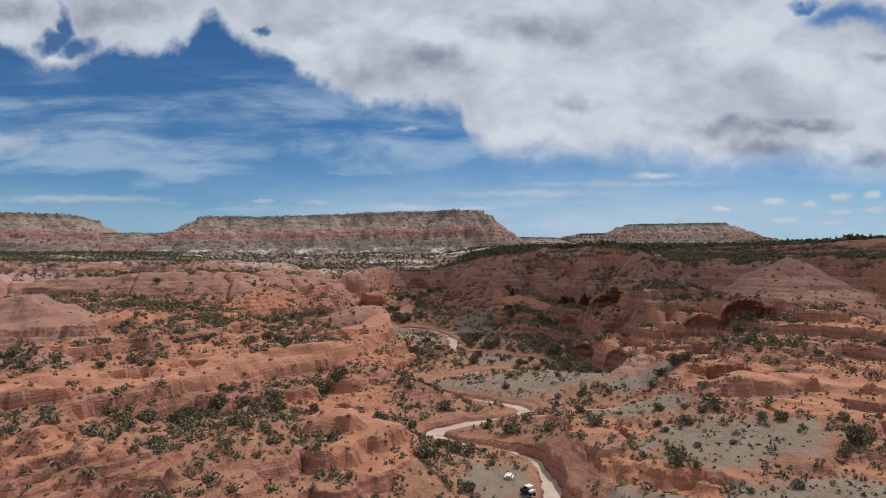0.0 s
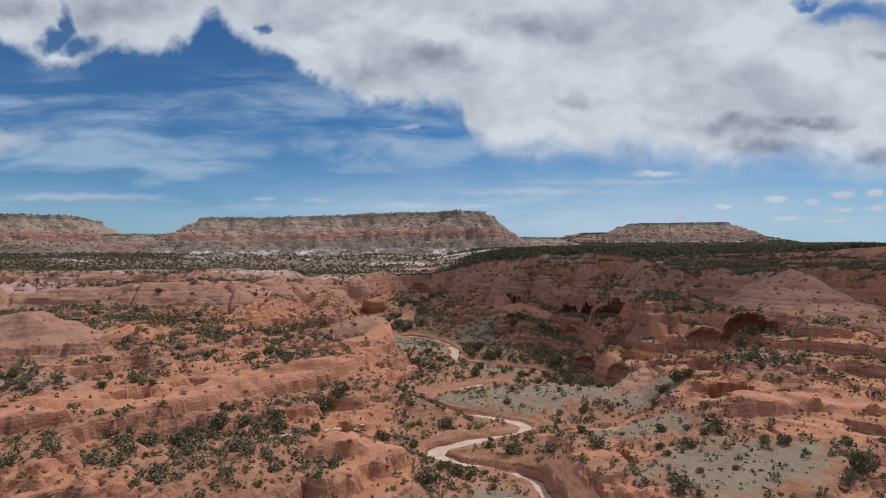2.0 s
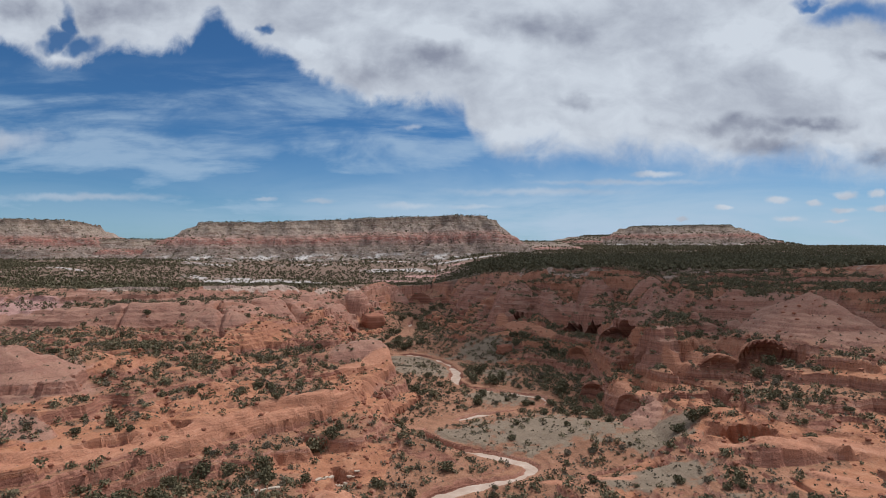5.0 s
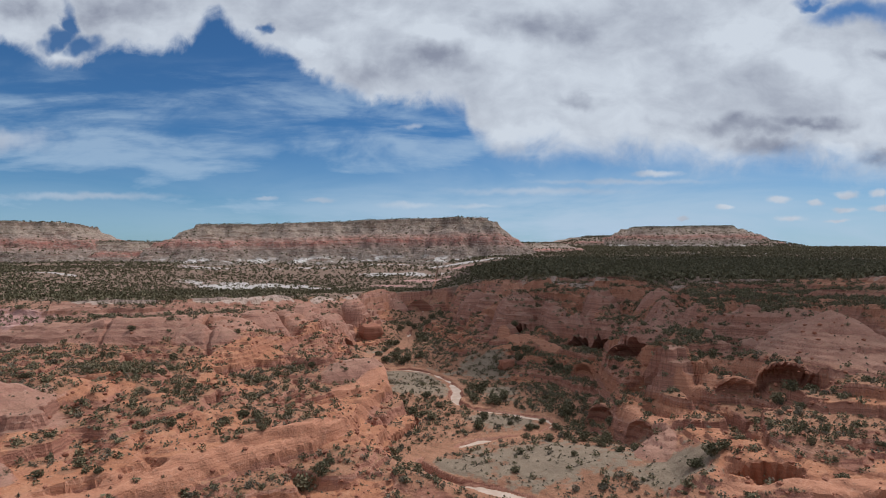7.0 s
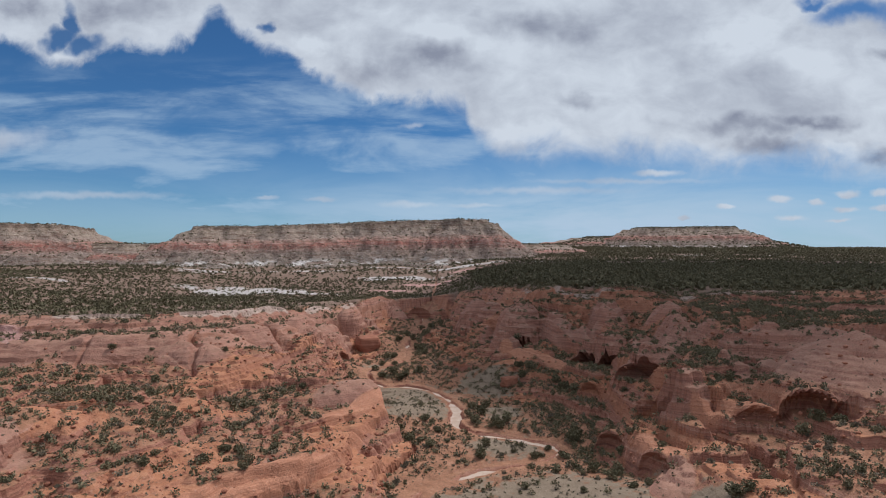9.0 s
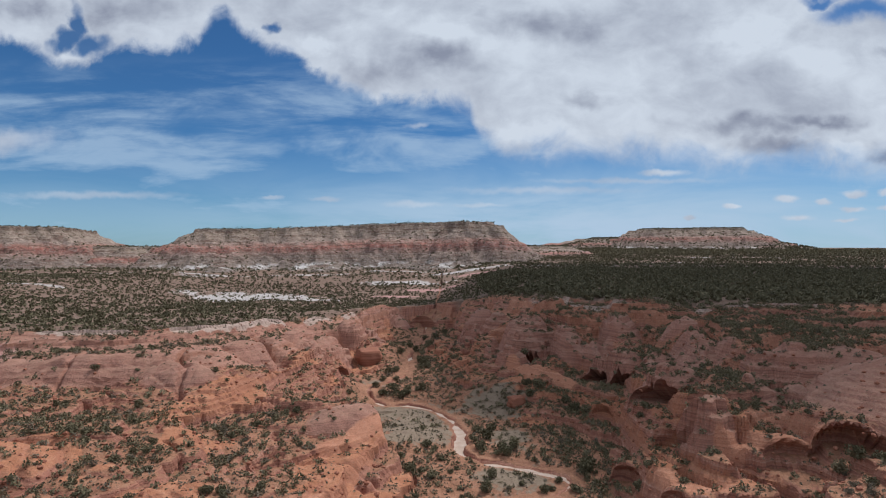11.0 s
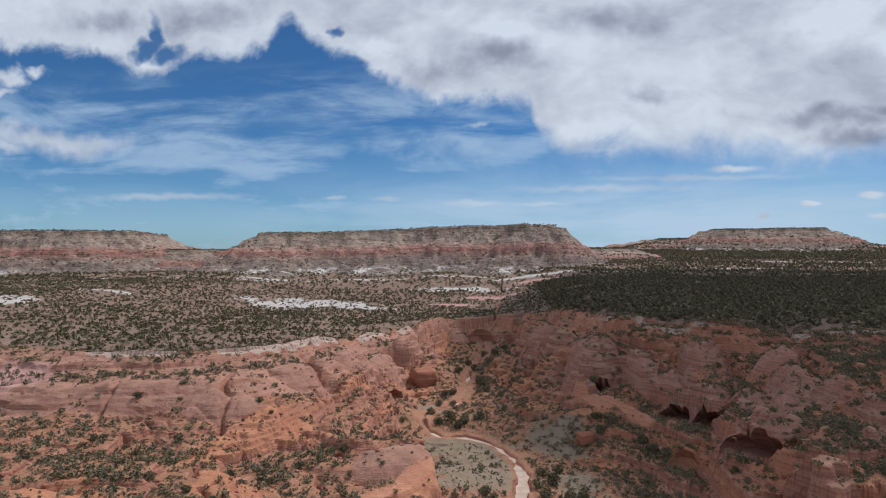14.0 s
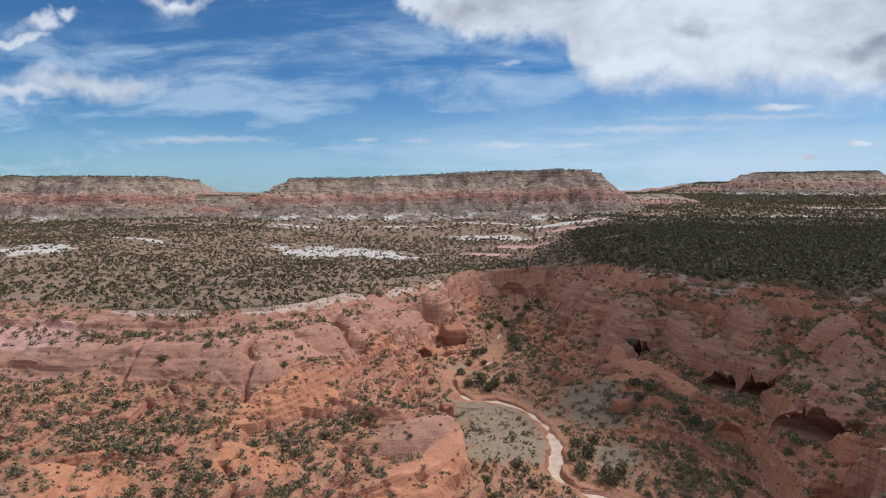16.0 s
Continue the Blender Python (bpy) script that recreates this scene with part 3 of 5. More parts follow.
# broad hills and hollows of each side: x, y, height over the even slope
HILLS_LEFT = [(-30, 120, 6.8), (-100, 180, 3.9), (-80, 110, 8.0), (-60, 330, 6.9), (-20, 180, 5.7), (-70, 380, -4.9), (-30, 260, 6.1), (-90, 270, 3.0), (-40, 490, 5.5), (-80, 210, 4.3), (-50, 100, 5.6), (-50, 410, 7.2), (-70, 430, -5.3), (-130, 210, 3.8), (-60, 180, 2.6), (-20, 400, -2.7), (-140, 260, 1.2), (-40, 290, -3.8), (-50, 250, 2.1), (-110, 160, 3.0), (-10, 120, 2.7), (-100, 240, -3.4), (-170, 260, -1.9), (-40, 430, 1.7), (-110, 260, 3.2), (-70, 280, 2.0), (-70, 160, 1.5), (-70, 390, -4.5), (-150, 240, 2.3)]
HILLS_RIGHT = [(30, 340, 6.7), (110, 350, -3.1), (70, 260, 4.3), (60, 190, 4.4), (110, 220, -8.7), (80, 230, 5.0), (50, 320, 5.7), (50, 430, -4.1), (70, 360, -4.2), (0, 420, 5.1), (110, 150, -5.4), (90, 180, 3.4), (130, 320, 3.8), (120, 200, 4.5), (70, 290, 2.5), (30, 130, 1.8), (90, 130, 1.8), (10, 330, 2.9), (130, 360, -5.5), (110, 370, 3.8), (30, 300, -1.9), (100, 340, -5.9), (110, 250, 2.0), (130, 270, -1.7), (20, 430, -2.2), (130, 220, 2.7), (60, 220, -2.2), (0, 270, 1.4), (0, 300, -1.1)]
HILL_SIZE = 19.0
# scarps, uphill on the left of their line: height, reach, line
SCARPS = []
SCARPS += [(3.8, 7, [(-98, 110), (-90, 122), (-85, 136), (-72, 149), (-61, 163), (-46, 179), (-31, 196)]), (3.2, 4, [(-78, 127), (-62, 156), (-46, 171), (-27, 189), (-18, 201)]), (2.5, 5, [(-18, 186), (-9, 177), (0, 173)]), (2.0, 4, [(-46, 139), (-34, 143), (-20, 160)]), (4.5, 8, [(-44, 220), (-31, 231), (-23, 240), (-18, 248), (-26, 258), (-40, 276)])]
SCARPS += [(7.0, 8, [(40, 425), (56, 397), (72, 383), (98, 357), (126, 348), (150, 343), (164, 326), (176, 293), (206, 280), (300, 240)]), (5.0, 7, [(58, 268), (67, 252), (74, 234), (82, 219), (92, 216), (103, 213), (113, 209), (128, 202), (152, 190)]), (4.0, 5, [(46, 290), (57, 276), (65, 260), (71, 246)]), (4.5, 6, [(53, 228), (57, 214), (64, 206), (76, 200), (90, 200)])]
SCARPS += [(2.6, 5, [(58, 168), (68, 158), (76, 151), (92, 153), (110, 145), (132, 128)]), (2.4, 5, [(60, 150), (73, 146), (84, 139), (95, 128), (112, 110)]), (2.2, 5, [(84, 176), (98, 172), (118, 160), (150, 138)]), (3.5, 7, [(-260, 250), (-158, 260), (-119, 260), (-98, 272), (-88, 290), (-78, 322), (-72, 348)]), (3.5, 5, [(-270, 277), (-160, 282), (-130, 286), (-112, 303), (-102, 328), (-92, 357)])]
SCARPS += [(6.0, 8, [(-50, 410), (-49, 460), (-46, 490), (-28, 513), (0, 523), (40, 526)]), (6.0, 8, [(50, 502), (24, 488), (13, 460), (8, 425), (14, 392)]), (5.0, 7, [(-40, 296), (-50, 318), (-56, 345), (-50, 366), (-40, 378)]), (3.5, 5, [(28, 350), (40, 356), (54, 340), (66, 318), (76, 306), (86, 300)]), (2.5, 5, [(24, 318), (36, 306), (50, 296), (58, 286)]), (3.0, 6, [(-120, 164), (-104, 150), (-92, 152), (-86, 166)])]
# alcoves: x, y, way they face (degrees), half width, floor, height, depth
ALCOVES = []
ALCOVES += [(41, 353, 245, 6.5, 8.2, 6.0, 13), (33, 357, 250, 3.0, 9.5, 5.0, 3), (66, 315, 235, 6.0, 10.0, 4.6, 13), (77, 304, 240, 7.0, 11.0, 5.0, 13), (76, 258, 222, 13, 15.5, 6.0, 11), (72, 235, 225, 6, 8.0, 5.5, 3), (111, 212, 250, 9, 15.5, 7.5, 10), (97, 216, 262, 7, 12.5, 4.5, 5), (62, 209, 225, 5, 1.5, 3.6, 3), (55, 231, 225, 5, 0.5, 3.5, 4)]
ALCOVES += [(-56, 352, 330, 6, 4.0, 5.0, 5), (60, 281, 225, 5, 3.5, 5.5, 3), (78, 166, 235, 7, 2.0, 4.5, 3), (-22, 514, 275, 10, 7, 8, 5), (11, 448, 205, 9, 7, 8, 5)]


# rounded heads of slickrock: x, y, radii, turn of the first radius (degrees), height
DOMES = [(38, 374, 16, 26, 12, 7.0), (33, 346, 9, 9, 0, 5.0), (59, 350, 9, 20, 10, 6.0), (86, 346, 11, 14, 0, 5.5), (72, 334, 7, 10, 0, 3.0), (73, 313, 12, 8, -25, 4.0), (98, 292, 19, 15, -20, 3.0)]
DOMES += [(80, 264, 14, 8, -20, 4.0), (78, 229, 9, 8, -15, 5.5), (109, 248, 9, 10, 0, 4.5), (63, 197, 6, 10, -20, 1.5), (106, 318, 10, 9, 0, 4.0), (120, 264, 12, 10, 0, 3.0), (13, 436, 9, 14, 0, 5.5)]
DOMES += [(28, 424, 9, 12, 0, 6.0), (18, 462, 11, 14, 0, 6.0), (-66, 380, 11, 17, 10, 4.5), (-60, 412, 9, 14, 0, 5.0), (-50, 442, 8, 14, 0, 5.0), (-73, 346, 12, 14, 20, 4.0), (-84, 303, 13, 10, 35, 3.5)]
DOMES += [(-34, 246, 13, 9, 25, 1.5), (-114, 166, 20, 12, 15, 1.0), (-98, 262, 13, 8, 12, 2.5), (-130, 262, 20, 8, 0, 2.0), (-168, 262, 20, 8, 0, 2.0), (-38, 500, 9, 16, 0, 6.0)]


# trenches that part the heads of rock: width, depth, line
TRENCHES = []
TRENCHES += [(6, 6, [(54, 362), (53, 353), (53, 342)]), (5, 5, [(77, 354), (76, 342), (75, 326)]), (6, 6.5, [(30, 402), (28, 380), (25, 362)]), (10, 4.5, [(98, 342), (93, 318), (96, 300), (90, 284)]), (8, 4, [(122, 336), (114, 308), (106, 284)]), (7, 4, [(134, 290), (122, 275), (114, 258), (108, 240)]), (6, 5, [(-92, 332), (-84, 316), (-72, 304)]), (2.2, 3, [(-106, 284), (-99, 266), (-92, 250)])]
TRENCHES += [(1.8, 2, [(-142, 282), (-137, 262), (-134, 248)]), (6, 5, [(-70, 400), (-62, 396), (-52, 398)]), (6, 5, [(12, 430), (14, 412), (8, 396)]), (7, 4, [(66, 285), (60, 262), (62, 244)]), (8, 4.5, [(84, 186), (90, 205), (84, 214)]), (6, 4, [(-60, 256), (-46, 252), (-36, 258)]), (7, 3.5, [(-100, 178), (-92, 168), (-84, 158)]), (6, 4, [(-64, 350), (-56, 345), (-46, 342)]), (7, 4, [(-70, 470), (-58, 452), (-46, 440)])]
TRENCHES += [(6, 5, [(150, 262), (160, 245), (162, 225)]), (2, 2, [(-200, 282), (-195, 262), (-190, 248)]), (8, 8, [(2, 508), (6, 540)]), (7, 7, [(30, 512), (36, 545)]), (6, 7, [(-30, 502), (-40, 532)]), (6, 6, [(52, 515), (60, 540)]), (6, 6, [(6, 470), (30, 476)]), (6, 6, [(8, 440), (30, 446)])]


def near_line(x, y, pts, reach):
    p = np.array(pts)
    return np.nonzero((x > p[:, 0].min() - reach) & (x < p[:, 0].max() + reach) & (y > p[:, 1].min() - reach) & (y < p[:, 1].max() + reach))[0]


def scarp_rise(x, y):
    out = np.zeros(x.shape)
    wx, wy = x + 2.4 * fbm(x, y, 13, 3), y + 2.4 * fbm(x + 60, y + 33, 13, 3)
    vary = 0.75 + 0.8 * fbm(x - 20, y + 10, 25, 2)
    for h, reach, pts in SCARPS:
        pts = smooth_line(pts, 2)
        i = near_line(x, y, pts, reach * 4.5)
        px, py = wx[i], wy[i]
        best, sgn = np.full(px.shape, 1e12), np.zeros(px.shape)
        for (ax, ay), (bx, by) in zip(pts[:-1], pts[1:]):
            ex, ey = bx - ax, by - ay
            t = np.clip(((px - ax) * ex + (py - ay) * ey) / (ex * ex + ey * ey), 0, 1)
            d2 = (px - ax - t * ex) ** 2 + (py - ay - t * ey) ** 2
            c = (ex * (py - ay) - ey * (px - ax)) / math.hypot(ex, ey)
            near = d2 < best
            best, sgn = np.where(near, d2, best), np.where(near, c, sgn)
        d = np.sqrt(best)
        out[i] += 0.3 * h * np.clip(np.sign(sgn) * d / 0.9, -1, 1) * np.exp(-d / reach) * vary[i]
    for w, h, pts in TRENCHES:
        i = near_line(x, y, pts, w * 2.2)
        out[i] -= (1.4 if pts[0][0] > 0 else 1.0) * h * np.exp(-(line_distance(wx[i], wy[i], pts) / (w * 0.55)) ** 2)
    return out


def alcove_frame(x, y, c):
    f = radians(c[2])
    fx, fy = math.cos(f), math.sin(f)
    b = -((x - c[0]) * fx + (y - c[1]) * fy)
    a = -(x - c[0]) * fy + (y - c[1]) * fx
    lip = c[4] + c[5] * np.sqrt(np.clip(1 - (a / c[3]) ** 2, 0, 1))
    return a, b, lip, fx, fy


def alcove_shape(x, y, z):
    for c in ALCOVES:
        i = near_line(x, y, [(c[0], c[1])], max(16, c[3] * 2))
        a, b, lip, _, _ = alcove_frame(x[i], y[i], c)
        m = ss(np.abs(a), c[3] * 1.35, c[3] * 0.95)
        front = m * ss(-b, -0.2, 0.2) * ss(-b, 9, 3)
        back = m * ss(b, 0.1, 2.0) * ss(b, 14, 4)
        z[i] += front * (np.minimum(z[i], c[4] - 0.05 * np.abs(b)) - z[i])
        z[i] += back * (np.maximum(z[i], lip + 1.0) - z[i])
    return z


def undercut(x, y, z):
    """Push the foot of each alcove's wall inwards."""
    ox, oy = np.zeros(x.shape), np.zeros(x.shape)
    for c in ALCOVES:
        a, b, lip, fx, fy = alcove_frame(x, y, c)
        hit = (np.abs(a) < c[3]) & (b > -3) & (b < 2.6)
        push = np.where(hit, c[6] * np.sqrt(np.clip(1 - (a / c[3]) ** 2, 0, 1)) * ss(b, -3, -0.3) * (1 - ss((z - c[4]) / (lip - c[4] + 0.3), 0.5, 1.0)), 0)
        ox, oy = ox - fx * push, oy - fy * push
    return x + ox, y + oy


def terrain(x, y):
    """Height of the land and masks of what covers it."""
    x, y = np.asarray(x, float), np.asarray(y, float)
    F = np.interp(y, FLOOR_Y, FLOOR_Z)
    dw = line_distance(x, y, WASH_XY)
    zl, il, dl = side(x, y, LEFT, 39.0, True)
    zr, ir, dr = side(x, y, RIGHT, 42.0, False)
    d0 = np.minimum(dl[0], dr[0])
    floor = F + (2.2 + 3.0 * ss(y, 165, 130) * (dr[0] < dl[0])) * np.exp(-d0 / 5.0) + 0.3 + np.interp(y, [120, 170, 250, 330, 400], [1.5, 2.6, 2.2, 1.8, 1.0]) * (0.35 * ss(dw, 3.5, 5.5) + 0.65 * ss(dw, 4, 24)) * (1 - np.exp(-d0 / 7.0))
    z = np.where(~np.isnan(zl), zl, np.where(~np.isnan(zr), zr, floor))
    rim = il[8] | ir[7]
    flat = patches(x, y, ((34, 200, 30, 22), (22, 240, 14, 12), (-14, 285, 20, 32), (-20, 305, 22, 12), (62, 180, 12, 12), (62, 122, 22, 13), (50, 150, 14, 8), (11, 118, 8, 10), (24, 274, 9, 13), (20, 310, 14, 16), (-34, 345, 8, 10), (66, 96, 22, 10), (30, 98, 14, 10),
                          (6, 196, 12, 8), (-14, 288, 16, 26))) * ss(dw, 1.5, 4)
    slab = np.zeros(x.shape)
    for w, pts in ((3.2, [(-94, 119), (-84, 133), (-68, 151), (-57, 166), (-43, 181), (-31, 193)]), (3.5, [(66, 158), (80, 152), (96, 155), (112, 148)]), (3.0, [(76, 206), (68, 210), (62, 220)]), (4.0, [(-26, 124), (-16, 126), (-8, 132)]),
                   (3.0, [(80, 222), (92, 220), (104, 217)]), (3.0, [(28, 158), (36, 152), (44, 152)]), (3.5, [(-38, 228), (-28, 240), (-22, 248)]), (3.0, [(30, 338), (44, 322), (54, 306)]), (3.0, [(84, 142), (98, 132), (110, 118)])):
        slab = np.maximum(slab, ss(line_distance(x, y, pts) + 1.2 * fbm(x, y, 10, 3), w, w * 0.6))
    soft = np.maximum(np.maximum(ss(flat, 0.3, 0.6), 0.9 * slab), patches(x, y, ((-126, 172, 26, 18), (-101, 141, 14, 8), (-140, 160, 16, 10))) > 0.5)
    wall = np.where((il[0] | ir[0]) & ~rim, 1 - soft, 0.0)
    for cx, cy, h in HILLS_LEFT + HILLS_RIGHT:
        i = near_line(x, y, [(cx, cy)], 3 * HILL_SIZE)
        z[i] += h * np.exp(-((x[i] - cx) ** 2 + (y[i] - cy) ** 2) / HILL_SIZE ** 2)
    # rounded knobs
    for cx, cy, rx, ry, h in ((-62, 86, 26, 14, 11), (-34, 80, 16, 11, 11), (-17, 127, 16, 10, 4.0), (-128, 172, 20, 14, 6.5), (96, 250, 10, 14, 3.5),
                              (-6, 176, 12, 6, 2.0), (22, 158, 12, 5, 1.2), (34, 150, 10, 7, 1.2), (78, 152, 12, 5, 2.5), (62, 222, 6, 10, 2.5), (-48, 392, 7, 8, 7), (52, 338, 12, 10, 4), (26, 352, 9, 12, 3)):
        i = near_line(x, y, [(cx, cy)], max(rx, ry) * 1.4)
        r = ((x[i] - cx) / rx) ** 2 + ((y[i] - cy) / ry) ** 2 + 0.25 * fbm(x[i] + cx, y[i], 9, 3)
        z[i] += h * np.clip(1 - r, 0, 1) ** 1.15
    # a broad pyramid of slickrock with blunt ridges
    u_, v_ = x - 139, y - 234
    r = 0.5 * np.hypot(0.03 * u_, 0.028 * v_) + 0.5 * np.maximum.reduce([0.030 * np.abs(u_ + 0.35 * v_), 0.028 * np.abs(v_ - 0.2 * u_), 0.027 * np.abs(u_ + 0.9 * v_), 0.024 * np.abs(u_ - 0.9 * v_)]) + 0.10 * fbm(x, y, 16, 3)
    pyr = ss(r, 1.05, 0.85)
    m = ss(r, 1.3, 0.95)
    z = z * (1 - m) + np.maximum(38.5 - 16 * r, np.minimum(z, 17 + 0.75 * np.clip(v_ + 0.4 * u_, 0, 40))) * m
    wall = wall * (1 - 0.25 * pyr)
    core = (np.abs(x) < 320) & (y > 60) & (y < 680)
    rise = np.zeros(x.shape)
    rise[core] = scarp_rise(x[core], y[core])
    z = z + rise * (1 - 0.8 * soft * (slab < 0.2))
    near = ss(y, 1500, 500)
    rough = np.where(rim, 0.6, 0.25 + 0.75 * wall)
    calm = np.where(il[5] & ~il[8], 0.12, np.where(ir[3] & ~ir[7], 0.40, 1.0))
    rough = rough * np.maximum(calm, 0.3)
    big = fbm(x, y, 40, 4)
    z = z + rough * (1.1 * big + 0.75 * fbm(x + 31, y + 7, 9, 4)) * (0.4 + 0.6 * near)
    # big rounded heads of rock
    dome = np.zeros(x.shape)
    for cx, cy, rx, ry, turn, h in DOMES:
        i = near_line(x, y, [(cx, cy)], max(rx, ry) * 1.5)
        c, sn = math.cos(radians(turn)), math.sin(radians(turn))
        u_, v_ = (x[i] - cx) * c + (y[i] - cy) * sn, (y[i] - cy) * c - (x[i] - cx) * sn
        r = np.sqrt((u_ / rx) ** 2 + (v_ / ry) ** 2) + 0.07 * fbm(x[i] + cx, y[i], 11, 3)
        z[i] += h * (1.35 if cx > 0 else 1.0) * np.maximum(1 - np.maximum(r, 0) ** 2.4, -0.22 * ss(r, 1.45, 1.0) * (r > 1)) * (r < 1.5)
        dome[i] = np.maximum(dome[i], ss(r, 1.08, 0.92))
    dome = np.maximum(dome, pyr)
    flat = flat * (1 - dome)
    gully = (1 - np.abs(perlin(x / 41.0 + 7.7, y / 41.0 + 2.1))) ** 12 + 0.5 * (1 - np.abs(perlin(x / 17.0 - 4.1, y / 17.0))) ** 10
    z = z + (0.6 - 2.2 * gully) * wall * calm * ss(d0, 3, 12)
    # rounded slickrock swells
    smooth_rock = np.where((il[5] & ~il[8]) | (ir[3] & ~ir[7]), 1.0, 0.0)
    p1, p2 = perlin(x / 36.0 + 3.3, y / 22.0), perlin(x / 12.0, y / 8.0 + 8)
    bulge = 8.0 * (np.sqrt(p1 * p1 + 0.004) - 0.06) + 2.0 * (np.sqrt(p2 * p2 + 0.006) - 0.07) - 1.8
    z = z + smooth_rock * np.where(il[5], 0.10, 0.45) * (1 - pyr) * bulge * np.minimum(ss(np.where(il[5], dl[8], 99), 1, 14), ss(np.where(ir[3], dr[7], 99), 1, 14))
    # bedding ledges, coarse and fine
    for period, amount, lo, hi, seed_x in ((4.2, 0.8, 0.76, 0.90, 500), (1.5, 0.75, 0.62, 0.84, 900)):
        q = (z + 1.3 * fbm(x, y, 70, 2) + 0.25 * fbm(x + seed_x, y, 7, 2)) / period
        fr = q - np.floor(q)
        ledge = (np.clip((fr - lo) / (hi - lo), 0, 1) - fr) * period
        lm = ss(fbm(x + seed_x, y, 34, 3), -0.25, 0.2) * wall * np.where(smooth_rock > 0, np.where(il[5], 0.35, 0.6), 0.9)
        z = z + ledge * lm * amount
    z[core] = alcove_shape(x[core], y[core], z[core])
    # bed of the wash with cut banks
    width = 0.0 + np.interp(y, [130, 165, 185, 200, 235, 250, 260, 268, 284, 300, 316, 350, 420], [2.1, 2.4, 1.8, 0.0, 0.2, 0.5, 1.6, 2.3, 1.7, 0.3, -0.2, -0.4, -0.6]) + 1.5 * fbm(x, y, 20, 2) + 1.0 * fbm(x + 3, y, 6, 2)
    z = np.where(dw < 9, np.maximum(z, F + 0.25 + 0.3 * fbm(x + 8, y, 7, 2)), z)
    cut = ss(dw, width + 1.2, width)
    z = z * (1 - cut) + (F - 0.6) * cut
    # land beyond: low swells
    z = z + rim * 2.5 * fbm(x, y, 160, 3) * ss(y, 380, 700)
    slick = np.maximum(soft * (flat < 0.4) * (slab < 0.3), np.where(il[5] & ~il[8], 0.75, 0.0)) + np.where(ir[3] & ~ir[7], 0.25, 0.0)
    slick = np.maximum(np.minimum(slick, 1.0), np.maximum(dome, pyr))
    # bare rock in bands along the slopes, soil and plants between
    e = perlin(z / 5.5 + 11, 0.017 * x + 0.011 * y) + 0.7 * fbm(x + 9, y, 24, 3)
    expose = ss(e, 0.0, 0.22) * (wall > 0.2)
    expose = np.where(il[5] & ~il[6], np.maximum(expose, ss(e, -0.75, -0.45)), expose)
    expose = np.where((il[4] & ~il[5]) | (il[6] & ~il[7]), expose * 0.25, expose)
    expose = np.where(ir[3] & ~ir[7], np.maximum(expose, ss(e, -0.30, -0.05)), expose)
    expose = np.maximum(expose, pyr) * (1 - 0.8 * dome)
    white = patches(x, y, ((-205, 672, 75, 40), (-150, 640, 40, 14), (-402, 482, 28, 46), (-385, 590, 50, 8), (-60, 800, 60, 16), (30, 900, 70, 18), (190, 700, 30, 10), (160, 900, 60, 14),
                           (-430, 800, 34, 10), (-350, 830, 28, 9), (-530, 780, 34, 9), (-200, 905, 60, 12), (-60, 960, 70, 12), (-320, 860, 60, 12), (60, 1010, 60, 12), (330, 1050, 90, 14), (600, 1400, 160, 20), (250, 1350, 100, 16), (800, 1300, 160, 16)))
    pink = patches(x, y, ((-20, 745, 40, 13), (40, 840, 42, 12), (60, 640, 26, 8), (-60, 690, 30, 8), (-190, 272, 22, 12)))
    edge = np.minimum(np.where(il[5], dl[8], 1e3), np.where(ir[3], dr[7], 1e3)) + 1.2 * fbm(x + 5, y, 12, 3)
    cap = ss(x, -190, -165) * ss(edge, 4.0, 1.0) * ss(y, 500, 420) * ss(fbm(x, y + 50, 30, 2), -0.5, 0.1) * np.where(il[5], 0.9, 0.55)
    z = z + cap * 0.7 * (rim > 0)
    plain = rim * ss(np.minimum(np.where(il[8], dl[8], 1e3), np.where(ir[7], dr[7], 1e3)), 2, 9)
    return z, dict(cap=cap, dome=dome, expose=expose * np.where(ir[2] & ~ir[7], 0.8, 1.0), slab=slab, flat=flat, slick=slick, white=white, pink=pink, plain=plain, wall=wall, rim=rim * 1.0, dw=dw)


def patches(x, y, items):
    m = np.zeros(x.shape)
    for cx, cy, rx, ry in items:
        m = np.maximum(m, 1.15 - np.sqrt(((x - cx) / rx) ** 2 + ((y - cy) / ry) ** 2) * 0.7)
    return np.clip(m, 0, 1)


def grid_mesh(name, X, Y, Z, attrs, keep=None):
    ny, nx = X.shape
    me = bpy.data.meshes.new(name)
    me.vertices.add(nx * ny)
    me.vertices.foreach_set("co", np.stack([X, Y, Z], -1).astype(np.float32).ravel())
    i = np.arange(nx * ny).reshape(ny, nx)
    q = np.stack([i[:-1, :-1], i[:-1, 1:], i[1:, 1:], i[1:, :-1]], -1).reshape(-1, 4)
    if keep is not None:
        q = q[keep[:-1, :-1].ravel()]
    me.loops.add(q.size)
    me.loops.foreach_set("vertex_index", q.astype(np.int32).ravel())
    me.polygons.add(len(q))
    me.polygons.foreach_set("loop_start", (np.arange(len(q)) * 4).astype(np.int32))
    me.polygons.foreach_set("use_smooth", np.ones(len(q), bool))
    for k, v in attrs.items():
        me.attributes.new(k, "FLOAT", "POINT").data.foreach_set("value", v.astype(np.float32).ravel())
    me.update(calc_edges=True)
    me.validate()
    if keep is not None:
        bm = bmesh.new()
        bm.from_mesh(me)
        bmesh.ops.delete(bm, geom=[v for v in bm.verts if not v.link_faces], context="VERTS")
        bm.to_mesh(me)
        bm.free()
    return me


